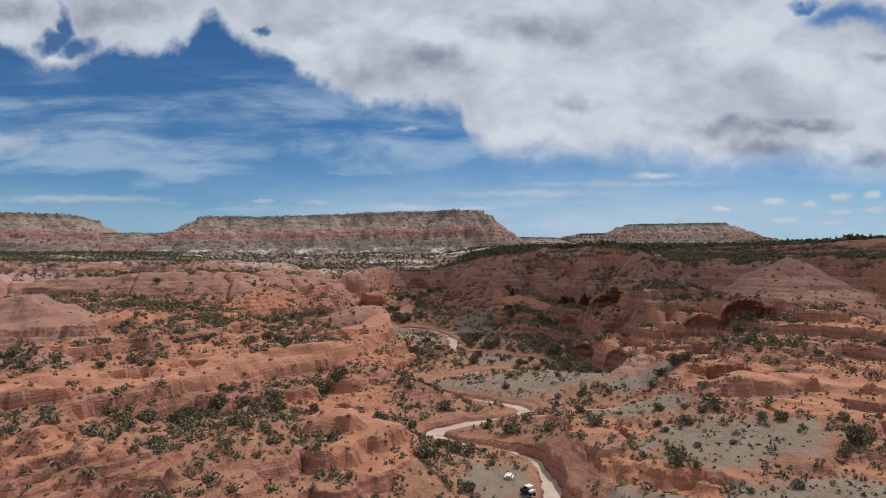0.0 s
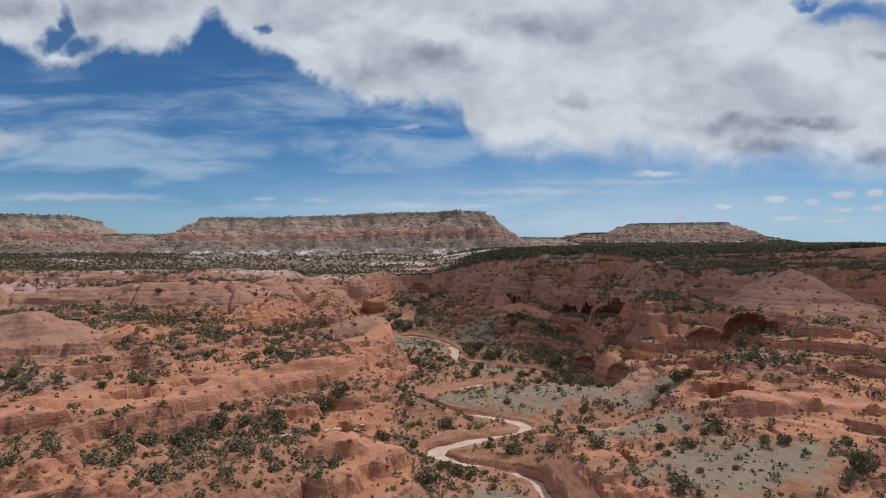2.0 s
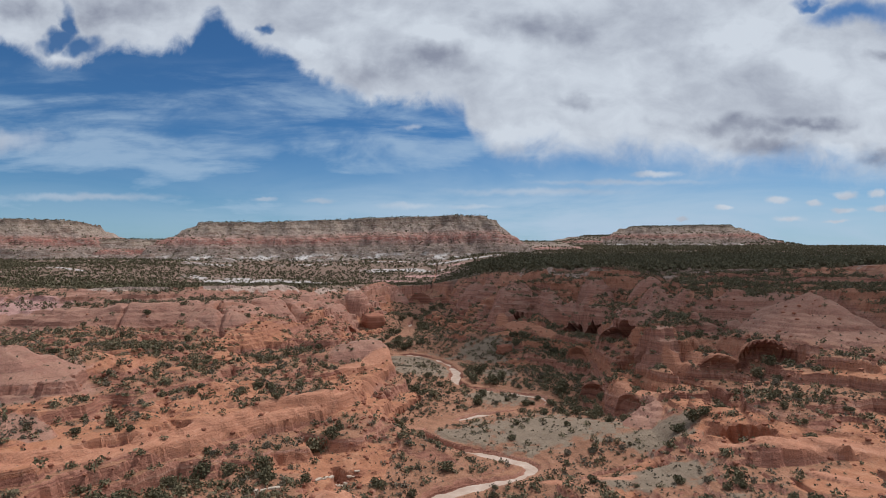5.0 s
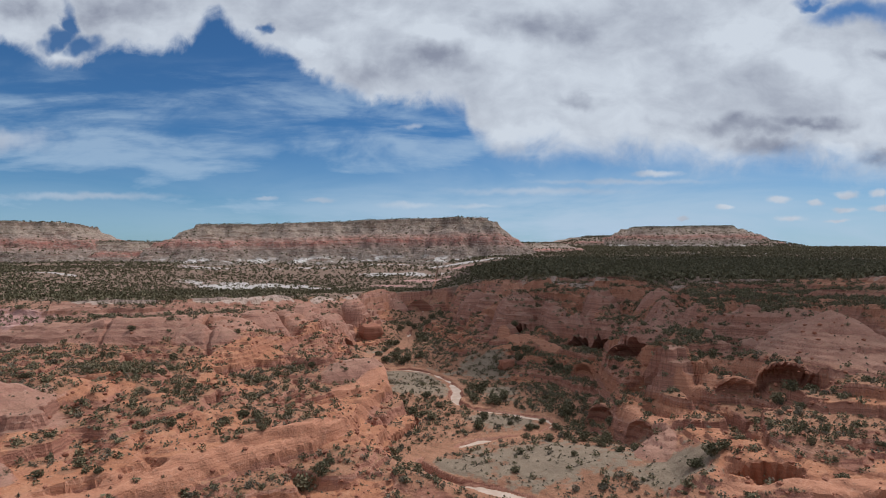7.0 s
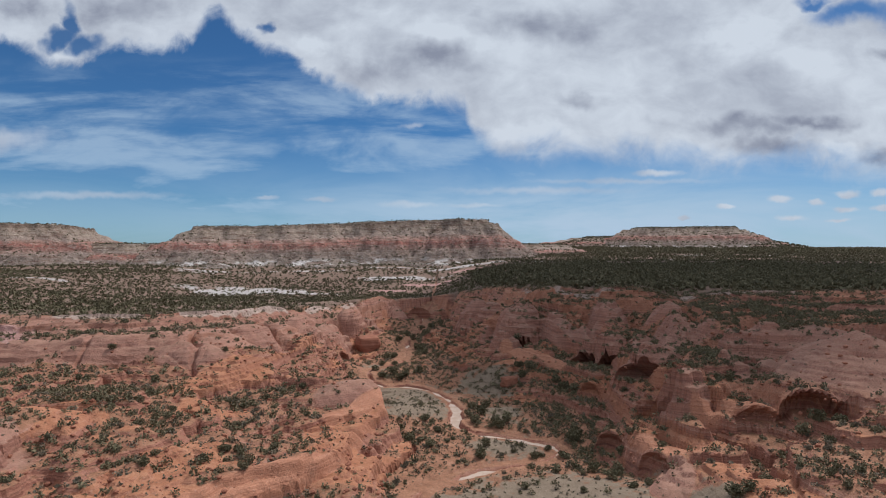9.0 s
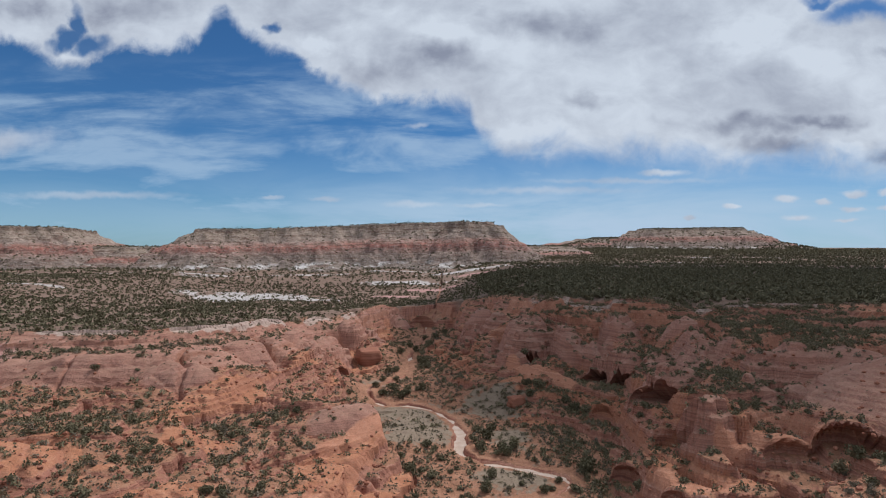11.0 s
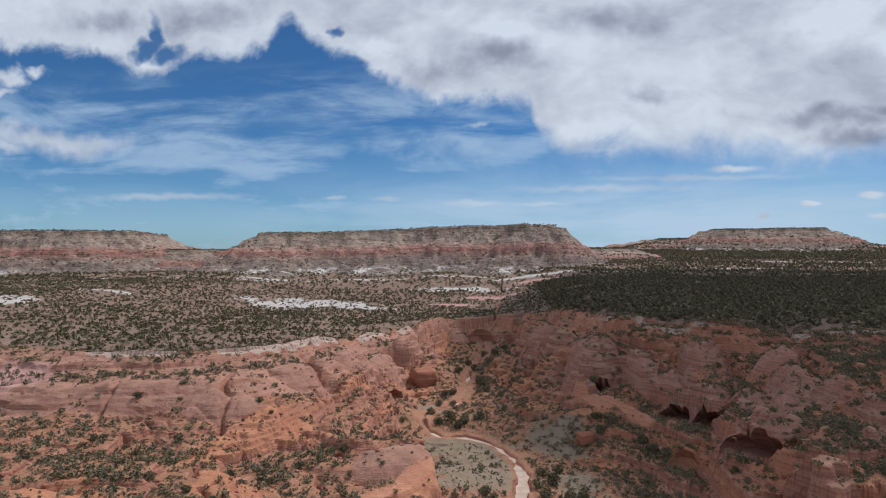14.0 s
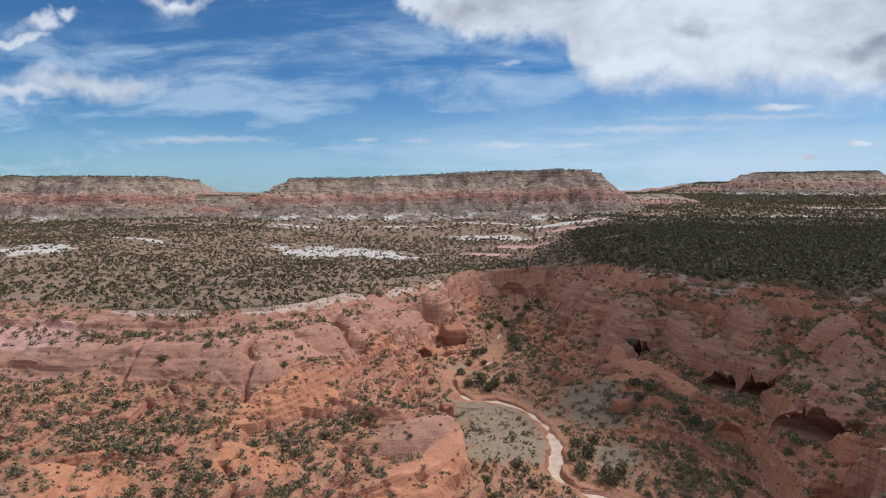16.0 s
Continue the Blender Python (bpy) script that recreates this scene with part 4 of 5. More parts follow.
def graded(lo, hi, step, far_lo, far_hi, grow, grow_low):
    core = list(np.arange(lo, hi, step))
    up, s = [core[-1]], step
    while up[-1] < far_hi:
        s *= grow
        up.append(up[-1] + s)
    dn, s = [core[0]], step
    while dn[-1] > far_lo:
        s *= grow_low
        dn.append(dn[-1] - s)
    return np.array(dn[:0:-1] + core + up[1:])


STEP = 0.65
xs = graded(-178, 146, STEP, -4900, 4900, 1.035, 1.035)
ys = graded(84, 400, STEP, -1500, 4900, 1.022, 1.1)
GXX, GYY = np.meshgrid(xs, ys)
GZ, masks = terrain(GXX.ravel(), GYY.ravel())
GXX, GYY = [g.reshape(GXX.shape) for g in undercut(GXX.ravel(), GYY.ravel(), GZ)]
GZ = GZ.reshape(GXX.shape)
ground = new("ground", grid_mesh("ground", GXX, GYY, GZ, {k: masks[k] for k in ("flat", "slick", "white", "pink", "plain", "slab", "expose", "cap")}))
ground.data.materials.append(M_GROUND)
tilt = np.empty(len(ground.data.polygons) * 3, np.float32)
ground.data.polygons.foreach_get("normal", tilt)
ground.data.polygons.foreach_set("use_smooth", np.abs(tilt.reshape(-1, 3)[:, 2]) > 0.80)
tagged(ground, "rust-red desert ground with sandstone ledges, canyon walls and grey flats", "ground", kind="structure")


# bed of the wash
def make_wash():
    pts = smooth_line([tuple(map(float, p)) for p in WASH], 4)
    bm = bmesh.new()
    rows = []
    for i, p in enumerate(pts):
        a, b = np.array(pts[max(i - 1, 0)]), np.array(pts[min(i + 1, len(pts) - 1)])
        t = (b - a)[:2]
        t = t / (np.linalg.norm(t) + 1e-9)
        nrm = np.array([-t[1], t[0]])
        F = np.interp(p[1], FLOOR_Y, FLOOR_Z)
        rows.append([bm.verts.new((p[0] + nrm[0] * w, p[1] + nrm[1] * w, F - 0.42 + 0.12 * abs(w) / 4 + 0.06 * noise.noise((p[0] * 0.3, p[1] * 0.3, w)))) for w in (-4.6, -2.5, 0, 2.5, 4.6)])
    for r0, r1 in zip(rows[:-1], rows[1:]):
        for k in range(4):
            bm.faces.new((r0[k], r0[k + 1], r1[k + 1], r1[k])).smooth = True
    me = bpy.data.meshes.new("dry_wash")
    bmesh.ops.recalc_face_normals(bm, faces=bm.faces)
    bm.to_mesh(me)
    bm.free()
    ob = new("dry_wash", me)
    me.materials.append(M_SAND)
    return tagged(ob, "pale sandy bed of a dry wash winding between low banks", "dry wash", kind="structure")


make_wash()


# ---------------------------------------------------------------- mesas
MESA_SCRUB = []


def make_mesa(outline, top, foot, reach, cell, label, cap=0.08, seed=0.0, rugged=1.4, scrub=0.02):
    ol = np.array(outline)
    lo, hi = ol.min(0) - reach * 1.15, ol.max(0) + reach * 1.15
    X, Y = np.meshgrid(np.arange(lo[0], hi[0], cell), np.arange(lo[1], hi[1], cell))
    x, y = X.ravel(), Y.ravel()
    s = reach / 140.0
    wx = x + rugged * s * (16 * fbm(x + seed, y, 90 * s, 4) + 7 * fbm(x, y + seed, 26 * s, 3))
    wy = y + rugged * s * (16 * fbm(x + 700 + seed, y, 90 * s, 4) + 7 * fbm(x + 91, y + seed, 26 * s, 3))
    pts = list(map(tuple, ol))
    d = line_distance(wx, wy, pts + pts[:1]) * np.where(inside(wx, wy, pts), 1, -1)
    gully = 1 - np.abs(fbm(x * 1.0 + seed, y * 0.25, 34 * s, 4))
    t = np.clip(1 + d / reach, 0, 1)
    rel = np.interp(t, [0, 0.12, 0.30, 0.42, 0.46, 0.60, 0.64, 0.80, 0.84, 0.955, 0.975, 1.0], [0, 0.05, 0.13, 0.24, 0.31, 0.45, 0.54, 0.70, 0.76, 1 - cap, 0.97, 1.0])
    rel = rel + 0.035 * (gully - 0.7) * np.sin(np.clip(t, 0, 1) * math.pi) * rugged
    # low clay humps at the foot
    hump = np.clip(fbm(x + 40, y + seed, 38 * s, 3), 0, 1) * np.exp(-((t - 0.12) / 0.10) ** 2)
    rel = rel + 0.10 * hump
    zt = top(x, y)
    z = foot + (zt - foot) * rel + 0.9 * fbm(x, y, 12 * s, 3)
    z = np.where(t <= 0.0, foot - 6, z)
    root = new("mesa")
    tagged(root, label, "mesa", "mesas on the skyline")
    Z, R, T = z.reshape(X.shape), rel.reshape(X.shape), t.reshape(X.shape)
    for name, keep, text in (("scree_slope", (R < 0.76) & (T > 0.002), "bouldery scree with pale clay at its foot"), ("rim_cliff", (R >= 0.76) & (T < 0.995), "banded upper cliff"), ("summit", (T >= 0.995) & (Y < ol[:, 1].mean() + 40), "flat scrubby top")):
        if keep.any():
            ob = new(name, grid_mesh(name, X, Y, Z, {"rel": rel}, keep))
            ob.data.materials.append(M_MESA)
            ob.parent = root
            ob["label"] = text
    # scrub on the slopes
    r = np.random.default_rng(int(seed) + 9)
    n = min(int(scrub * (hi[0] - lo[0]) * (hi[1] - lo[1])), 40000)
    k = r.integers(0, len(x), n)
    k = k[(t[k] > 0.01) & (r.uniform(0, 1, n) < 0.75 - 0.45 * np.clip(rel[k], 0, 0.95) + 0.6 * (rel[k] > 0.97)) & (y[k] < ol[:, 1].mean() + 30)]
    if len(k):
        MESA_SCRUB.append((x[k] + r.uniform(-cell, cell, len(k)) / 2, y[k], z[k] - 0.3, r.uniform(1.2, 2.7, len(k)) * max(1.0, s)))
    return root


def mesa_m_top(x, y):
    return 100 + 17 * ss(x, -430, 30)


make_mesa([(-440, 1035), (-330, 1085), (-180, 1120), (-60, 1135), (60, 1148), (85, 1175), (90, 1300), (-100, 1400), (-420, 1330), (-455, 1120)], mesa_m_top, 27, 150, 3.0,
          "long flat-topped mesa of banded red and buff sandstone with scree slopes", seed=3.0)
make_mesa([(-1100, 900), (-900, 950), (-760, 955), (-690, 962), (-652, 980), (-668, 1080), (-760, 1300), (-1100, 1300)], lambda x, y: 101 + 0 * x, 24, 150, 3.0,
          "flat-topped red and buff mesa with a dark rim cliff", seed=11.0)
make_mesa([(-680, 1020), (-560, 1012), (-450, 1030), (-440, 1120), (-690, 1120)], lambda x, y: 69 + 0 * x, 25, 110, 3.0,
          "low red saddle between two flat-topped mesas", seed=17.0)
make_mesa([(-700, 1500), (-300, 1500), (300, 1620), (300, 1900), (-700, 1800)], lambda x, y: 72 + 0 * x, 34, 200, 12.0,
          "low saddle of red rock joining two mesas", seed=23.0)
make_mesa([(800, 2520), (860, 2490), (1010, 2490), (1180, 2470), (1225, 2520), (1220, 2800), (830, 2800)], lambda x, y: 146 + 4 * ss(x, 1000, 1030) + 0 * x, 52, 250, 6.0,
          "distant flat-topped mesa in dull brown-red rock under cloud", seed=31.0)
make_mesa([(640, 2640), (900, 2560), (1300, 2540), (1330, 2900), (640, 2900)], lambda x, y: 108 + 0 * x, 52, 330, 9.0,
          "lower shoulder of the distant dull brown mesa", seed=37.0)


# ---------------------------------------------------------------- plants
def leaf_cloud(n, seed, size, squash=0.8, lobes=5):
    """Vertices of n small leaf triangles filling a lobed crown of radius 1 that stands on z = 0."""
    r = np.random.default_rng(seed)
    c = np.clip(r.normal(size=(lobes, 3)), -1.3, 1.3) * (0.30, 0.30, 0.22)
    rad = r.uniform(0.42, 0.7, lobes)
    k = r.integers(0, lobes, n)
    d = r.normal(size=(n, 3))
    d /= np.linalg.norm(d, axis=1, keepdims=True)
    p = c[k] + d * (rad[k] * r.uniform(0.55, 1.0, n) ** 0.5)[:, None]
    p[:, 2] = (p[:, 2] * squash + 0.62 * squash)
    p[:, 2] = np.maximum(p[:, 2], 0.04)
    a = r.normal(size=(n, 3))
    a /= np.linalg.norm(a, axis=1, keepdims=True)
    b = np.cross(a, r.normal(size=(n, 3)))
    b /= np.linalg.norm(b, axis=1, keepdims=True)
    s = size * r.uniform(0.6, 1.3, n)[:, None]
    return np.stack([p + a * s, p - 0.5 * a * s + 0.8 * b * s, p - 0.5 * a * s - 0.8 * b * s], 1)


def tri_mesh(name, tris):
    me = bpy.data.meshes.new(name)
    v = tris.reshape(-1, 3).astype(np.float32)
    me.vertices.add(len(v))
    me.vertices.foreach_set("co", v.ravel())
    me.loops.add(len(v))
    me.loops.foreach_set("vertex_index", np.arange(len(v), dtype=np.int32))
    me.polygons.add(len(v) // 3)
    me.polygons.foreach_set("loop_start", np.arange(0, len(v), 3, dtype=np.int32))
    me.update(calc_edges=True)
    return me


def scatter(name, xs_, ys_, zs_, sizes, variants, mat, label, category):
    r = np.random.default_rng(len(xs_))
    which = r.integers(0, len(variants), len(xs_))
    parts = []
    for w, tris in enumerate(variants):
        s = which == w
        if not s.any():
            continue
        ang = r.uniform(0, 2 * math.pi, s.sum())
        c, sn = np.cos(ang), np.sin(ang)
        t = tris[None] * (sizes[s][:, None, None, None] * np.stack([np.ones(s.sum()), np.ones(s.sum()), r.uniform(0.8, 1.3, s.sum())], -1)[:, None, None, :])
        X = t[..., 0] * c[:, None, None] - t[..., 1] * sn[:, None, None] + xs_[s][:, None, None]
        Y = t[..., 0] * sn[:, None, None] + t[..., 1] * c[:, None, None] + ys_[s][:, None, None]
        Z = t[..., 2] + zs_[s][:, None, None] - 0.1
        parts.append(np.stack([X, Y, Z], -1).reshape(-1, 3, 3))
    ob = new(name, tri_mesh(name, np.concatenate(parts)))
    ob.data.materials.append(mat)
    return tagged(ob, label, category, kind="stuff")


def sample(n, x0, x1, y0, y1, density, seed):
    r = np.random.default_rng(seed)
    x, y = r.uniform(x0, x1, n), r.uniform(y0, y1, n)
    z, m = terrain(x, y)
    e = 0.8
    zx, zy = terrain(x + e, y)[0], terrain(x, y + e)[0]
    slope = np.hypot(zx - z, zy - z) / e
    keep = r.uniform(0, 1, n) < density(x, y, z, m, slope)
    return x[keep], y[keep], z[keep], r


def on_canyon(x, y, z, m, slope):
    c = ss(fbm(x + 70, y - 40, 40, 3), -0.5, 0.5)
    d = (0.62 + 0.38 * c) * ss(slope, 1.0, 0.5) * ss(m["dw"], 4, 8)
    d = d * np.where((x > 0) & (y > 215), np.where(x > 45, 4.2, 2.8), np.where((x > 25) & (y < 215), 0.7, 1.2)) * ss(np.hypot((x - 138) / 34, (y - 230) / 26), 0.75, 1.05)
    lush = patches(x, y, ((98, 302, 24, 12), (128, 335, 26, 12), (105, 258, 18, 9), (60, 378, 16, 7), (50, 404, 12, 9), (-16, 410, 12, 60), (0, 500, 26, 12), (-24, 328, 14, 5), (-40, 345, 6, 12), (-14, 350, 10, 14), (14, 268, 6, 14), (10, 262, 4, 10), (-130, 228, 50, 12), (-58, 144, 20, 12), (-150, 276, 60, 5), (92, 240, 14, 9), (20, 330, 22, 14), (-5, 385, 14, 26), (150, 290, 26, 10), (130, 312, 24, 9), (142, 334, 22, 6), (86, 180, 16, 9), (-100, 200, 20, 10), (-52, 310, 12, 24), (-62, 285, 14, 16)))
    crease = ss(np.abs(perlin(x / 36.0 + 3.3, y / 22.0)), 0.14, 0.04)
    d = d * (0.85 + 1.5 * (lush > 0.5)) + 0.75 * crease * (m["slick"] > 0.5) * ss(slope, 0.9, 0.5)
    d = d * (1 - 0.90 * m["dome"]) * (1 - 0.92 * m["slab"]) * (1.5 - np.where((x > 0) & (y > 215), 0.6, 1.25) * m["expose"])
    d = d * np.where(m["flat"] > 0.5, 0.22, 1.0) * np.where(m["plain"] > 0.5, 0.0, 1.0) * np.where(m["slick"] > 0.5, 0.8, 1.0)
    return d


def on_plain(x, y, z, m, slope):
    c = ss(fbm(x + 170, y - 40, 60, 3), -0.9, 0.3)
    d = m["plain"] * (0.45 + 0.55 * c) * (1 - 0.72 * (m["white"] > 0.45)) * (1 - 0.85 * (m["pink"] > 0.5))
    return d * np.where(x > 30, 1.0, 0.68)


JUN = [leaf_cloud(40, 100 + i, 0.25) for i in range(6)]
FARJ = [leaf_cloud(10, 200 + i, 0.55, 0.75, 3) for i in range(5)]
SAG = [leaf_cloud(7, 300 + i, 0.55, 0.7, 3) for i in range(5)]


def part(name, me, mat, parent, label=""):
    ob = new(name, me)
    if not me.materials:
        me.materials.append(mat)
    ob.parent = parent
    if label:
        ob["label"] = label
    return ob


def trunk_mesh(seed):
    r = random.Random(seed)
    bm = bmesh.new()
    for k in range(4):
        a = k * 1.7 + r.uniform(-0.4, 0.4)
        lean = 0.12 if k == 0 else 0.45
        p0 = Vector((0, 0, -0.25 if k == 0 else 0.2))
        p1 = Vector((math.cos(a) * lean, math.sin(a) * lean, 0.62 + r.uniform(0, 0.2)))
        mid = (p0 + p1) / 2 + Vector((r.uniform(-0.08, 0.08), r.uniform(-0.08, 0.08), 0))
        prev = None
        for p, w in ((p0, 0.11), (mid, 0.075), (p1, 0.03)):
            ring = [bm.verts.new(p + Vector((math.cos(i * math.pi / 2.5), math.sin(i * math.pi / 2.5), 0)) * w * (1 if k == 0 else 0.6)) for i in range(5)]
            if prev:
                for i in range(5):
                    bm.faces.new((prev[i], prev[(i + 1) % 5], ring[(i + 1) % 5], ring[i]))
            prev = ring
    me = bpy.data.meshes.new("trunk")
    bm.to_mesh(me)
    bm.free()
    return me


def make_tree(name, label, category, group, mat, seed, squash, n, leaf):
    root = new(name)
    root.empty_display_size = 0.5
    tagged(root, label, category, group)
    part("trunk", trunk_mesh(seed), M_BARK, root, "grey twisted trunk and limbs")
    part("crown", tri_mesh("crown", leaf_cloud(n, seed, leaf, squash, 7)), mat, root)
    return root


PLACED = []
PLACED += [(-35.7, 169.9, 3.4), (-31, 171, 2.6), (-43.7, 152, 3.0), (-42, 147, 2.4), (-71.4, 129.9, 3.0), (-66, 130, 3.0), (-60, 132, 2.6), (-58, 151, 3.0), (-52, 152, 2.6), (-64, 146, 2.2), (35.9, 137.6, 2.7), (17.1, 148.5, 2.6), (26.2, 143, 2.2), (53.8, 144.6, 1.7), (61.5, 138.3, 1.4), (64.8, 138.1, 1.3), (72.1, 131.9, 1.4), (75, 129.5, 1.8), (44.9, 111.8, 2.3), (82, 115, 3.0), (70.3, 176, 3.2), (66, 177, 2.6), (74, 178, 2.4), (-3.7, 121.5, 3.0)]
PLACED += [(3, 131.8, 2.2), (49.1, 133.7, 1.5), (0.6, 167.3, 2.4), (23.6, 204.9, 1.7), (100.2, 137.2, 3.0), (104, 136, 2.6), (14.6, 237.7, 2.2), (12.1, 229.1, 2.6), (30.2, 231.3, 2.2), (40.7, 231.9, 2.6), (46.9, 219.3, 2.3), (45.9, 243.3, 3.2), (48, 247, 2.8), (53.2, 200.3, 1.9), (21.2, 257.6, 2.7), (24, 263.3, 3.0), (20, 262, 2.4), (9.9, 269.3, 2.2), (50.9, 211.8, 2.6), (54.2, 217.1, 2.8), (57, 224, 2.4), (-7.7, 258.6, 2.5), (-12, 238.4, 2.5), (-5, 236, 2.6)]
PLACED += [(-2, 250, 1.8), (33, 233, 1.8), (36, 238, 1.6), (28, 222, 1.8), (59, 203, 2.0), (-30, 374, 3.2), (-33, 367, 2.8), (-14, 388, 3.4), (-12, 376, 3), (-17, 398, 3.2), (-26, 330, 3.3), (-20, 327, 3.3), (-13, 331, 2.8), (-31, 326, 2.8), (44, 344, 2.8), (38, 345, 2.6), (50, 338, 2.6), (33, 348, 2.4), (-36, 338, 2.6), (-22, 322, 2.6), (-34, 354, 2.4), (-28, 358, 2.4), (-30, 412, 3), (-21, 420, 3)]
PLACED += [(-26, 432, 3), (-14, 440, 3), (-10, 462, 3.2), (-18, 470, 3), (-4, 480, 3), (12, 262, 2.6), (15, 272, 2.8), (12, 280, 2.4), (18, 284, 2.6), (36, 318, 3.0), (40, 312, 3.2), (36, 308, 2.8), (52, 292, 3.4), (56, 288, 3.0), (50, 298, 2.6), (104, 206, 2.6), (108, 205, 2.8), (113, 204, 2.4)]

r0 = random.Random(5)
tree_kinds = [make_tree("juniper", "rounded dark green juniper on red desert soil", "juniper", "junipers in the canyon", M_JUNIPER, 50 + i, 0.85, 420, 0.13) for i in range(4)]
shrub_kinds = [make_tree("desert_shrub", "loose grey-green desert shrub on red soil", "shrub", "shrubs in the canyon", M_SAGE, 80 + i, 0.7, 300, 0.13) for i in range(3)]
spots = [(a, b, c, True) for a, b, c in PLACED]
cx_, cy_, cz_, rr = sample(1900, -128, 118, 84, 268, on_canyon, 9)
spots += [(float(a), float(b), float(c), bool(d > 0.3)) for a, b, c, d in zip(cx_, cy_, 0.8 + 1.3 * rr.uniform(0, 1, len(cx_)) ** 1.3, rr.uniform(0, 1, len(cx_)))][:520]
tz = terrain(np.array([q[0] for q in spots]), np.array([q[1] for q in spots]))[0]
used = {True: 0, False: 0}
for (a, b, c, jun), h in zip(spots, tz):
    kinds = tree_kinds if jun else shrub_kinds
    k = used[jun]
    used[jun] += 1
    if k >= 290:
        continue
    sc = c * (1.0 if jun else 0.8)
    m = pose(a, b, float(h) - 0.05, 0, 0, r0.uniform(0, 360))
    ob = kinds[k] if k < len(kinds) else copy_thing(kinds[k % len(kinds)], m)
    ob.matrix_basis = m @ Matrix.Diagonal((sc, sc, sc * r0.uniform(0.8, 1.15), 1))

x, y, z, r = sample(34000, -230, 215, 66, 530, on_canyon, 1)
size = 0.55 + 1.25 * r.uniform(0, 1, len(x)) ** 1.8
half = r.uniform(0, 1, len(x)) > 0.35
scatter("juniper_scrub", x[half], y[half], z[half], size[half], JUN, M_JUNIPER, "dark green juniper scrub scattered over red canyon slopes", "scrub")
scatter("shrub_scrub", x[~half], y[~half], z[~half], size[~half] * 0.8, JUN, M_SAGE, "grey-green desert shrubs scattered over red canyon slopes", "scrub")
x, y, z, r = sample(8000, 40, 190, 225, 400, on_canyon, 12)
scatter("juniper_scrub", x, y, z, 0.6 + 1.2 * r.uniform(0, 1, len(x)) ** 1.6, [t[:26] for t in JUN], M_JUNIPER, "dark junipers and oak brush in the hollows between bare rock", "scrub")
# thickets on the benches: x, y, radii
THICKETS = []
THICKETS += [(86, 310, 20, 9), (100, 256, 22, 8), (84, 252, 12, 6), (126, 305, 26, 8), (128, 284, 22, 7), (24, 308, 8, 8), (46, 279, 9, 6), (-1, 380, 8, 18), (152, 292, 24, 8), (-121, 219, 30, 8), (-96, 231, 22, 7), (-80, 242, 14, 6), (-142, 276, 40, 4), (-58, 248, 14, 6), (-53, 279, 8, 12), (70, 241, 10, 5), (-90, 206, 22, 7), (-62, 258, 14, 5)]
THICKETS += [(92, 244, 16, 5), (-80, 178, 14, 6), (-55, 150, 14, 7), (-66, 138, 14, 6), (-46, 146, 10, 5), (98, 176, 16, 5), (120, 196, 14, 5), (62, 376, 14, 5), (46, 404, 10, 7), (-14, 420, 7, 30), (-26, 326, 12, 4), (160, 262, 18, 6), (112, 340, 20, 5)]
tx, ty = [], []
r = np.random.default_rng(77)
for a, b, p, q in THICKETS:
    n = int(p * q * 0.34)
    tx.append(a + p * 0.55 * r.normal(size=n)), ty.append(b + q * 0.55 * r.normal(size=n))
x, y = np.concatenate(tx), np.concatenate(ty)
z, m = terrain(x, y)
slope = np.hypot(terrain(x + 0.8, y)[0] - z, terrain(x, y + 0.8)[0] - z) / 0.8
ok = (slope < 1.1) & (m["dw"] > 4) & (m["slab"] < 0.3) & (m["plain"] < 0.5)
x, y, z = x[ok], y[ok], z[ok]
scatter("thicket", x, y, z, 0.75 + 1.1 * r.uniform(0, 1, len(x)) ** 1.6, JUN, M_JUNIPER, "dense dark green thickets of juniper and oak on the benches", "thicket")
x, y, z, r = sample(125000, -190, 185, 66, 420, lambda x, y, z, m, s: ss(s, 0.8, 0.4) * ss(m["dw"], 3.5, 6) * np.where(m["plain"] > 0.5, 0.2, 1.0) * (1 - 0.9 * m["slab"]) * (1 - 0.6 * m["expose"]) * (1 - 0.9 * m["dome"]) * np.where(m["flat"] > 0.5, 0.45, 1.0) * (0.25 + 0.75 * ss(fbm(x, y, 18, 3), -0.4, 0.4)), 2)
scatter("sage_scrub", x, y, z, 0.2 + 0.5 * r.uniform(0, 1, len(x)) ** 1.7, SAG, M_SAGE, "low grey-green sagebrush dotted over red soil and flats", "sagebrush")
x, y, z, r = sample(44000, -720, 30, 180, 800, on_plain, 3)
scatter("juniper_woodland", x, y, z, r.uniform(0.8, 1.8, len(x)), FARJ, M_JUNIPER, "dark juniper woodland covering the flat land above the canyon", "woodland")
x, y, z, r = sample(34000, 30, 560, 180, 800, on_plain, 5)
scatter("juniper_woodland", x, y, z, r.uniform(1.5, 2.7, len(x)), FARJ, M_JUNIPER, "dense dark juniper woodland on the shaded flat land", "woodland")
x, y, z, r = sample(50000, -1100, 1500, 760, 1700, on_plain, 4)
scatter("juniper_woodland", x, y, z, r.uniform(1.6, 3.0, len(x)), [t[:7] for t in FARJ], M_JUNIPER, "distant dark juniper woodland below the mesas", "woodland")
x, y, z, r = sample(15000, 150, 2300, 1650, 2450, on_plain, 8)
scatter("juniper_woodland", x, y, z, r.uniform(3.5, 6.5, len(x)), [t[:7] for t in FARJ], M_JUNIPER, "far dark woodland at the foot of the brown mesa", "woodland")


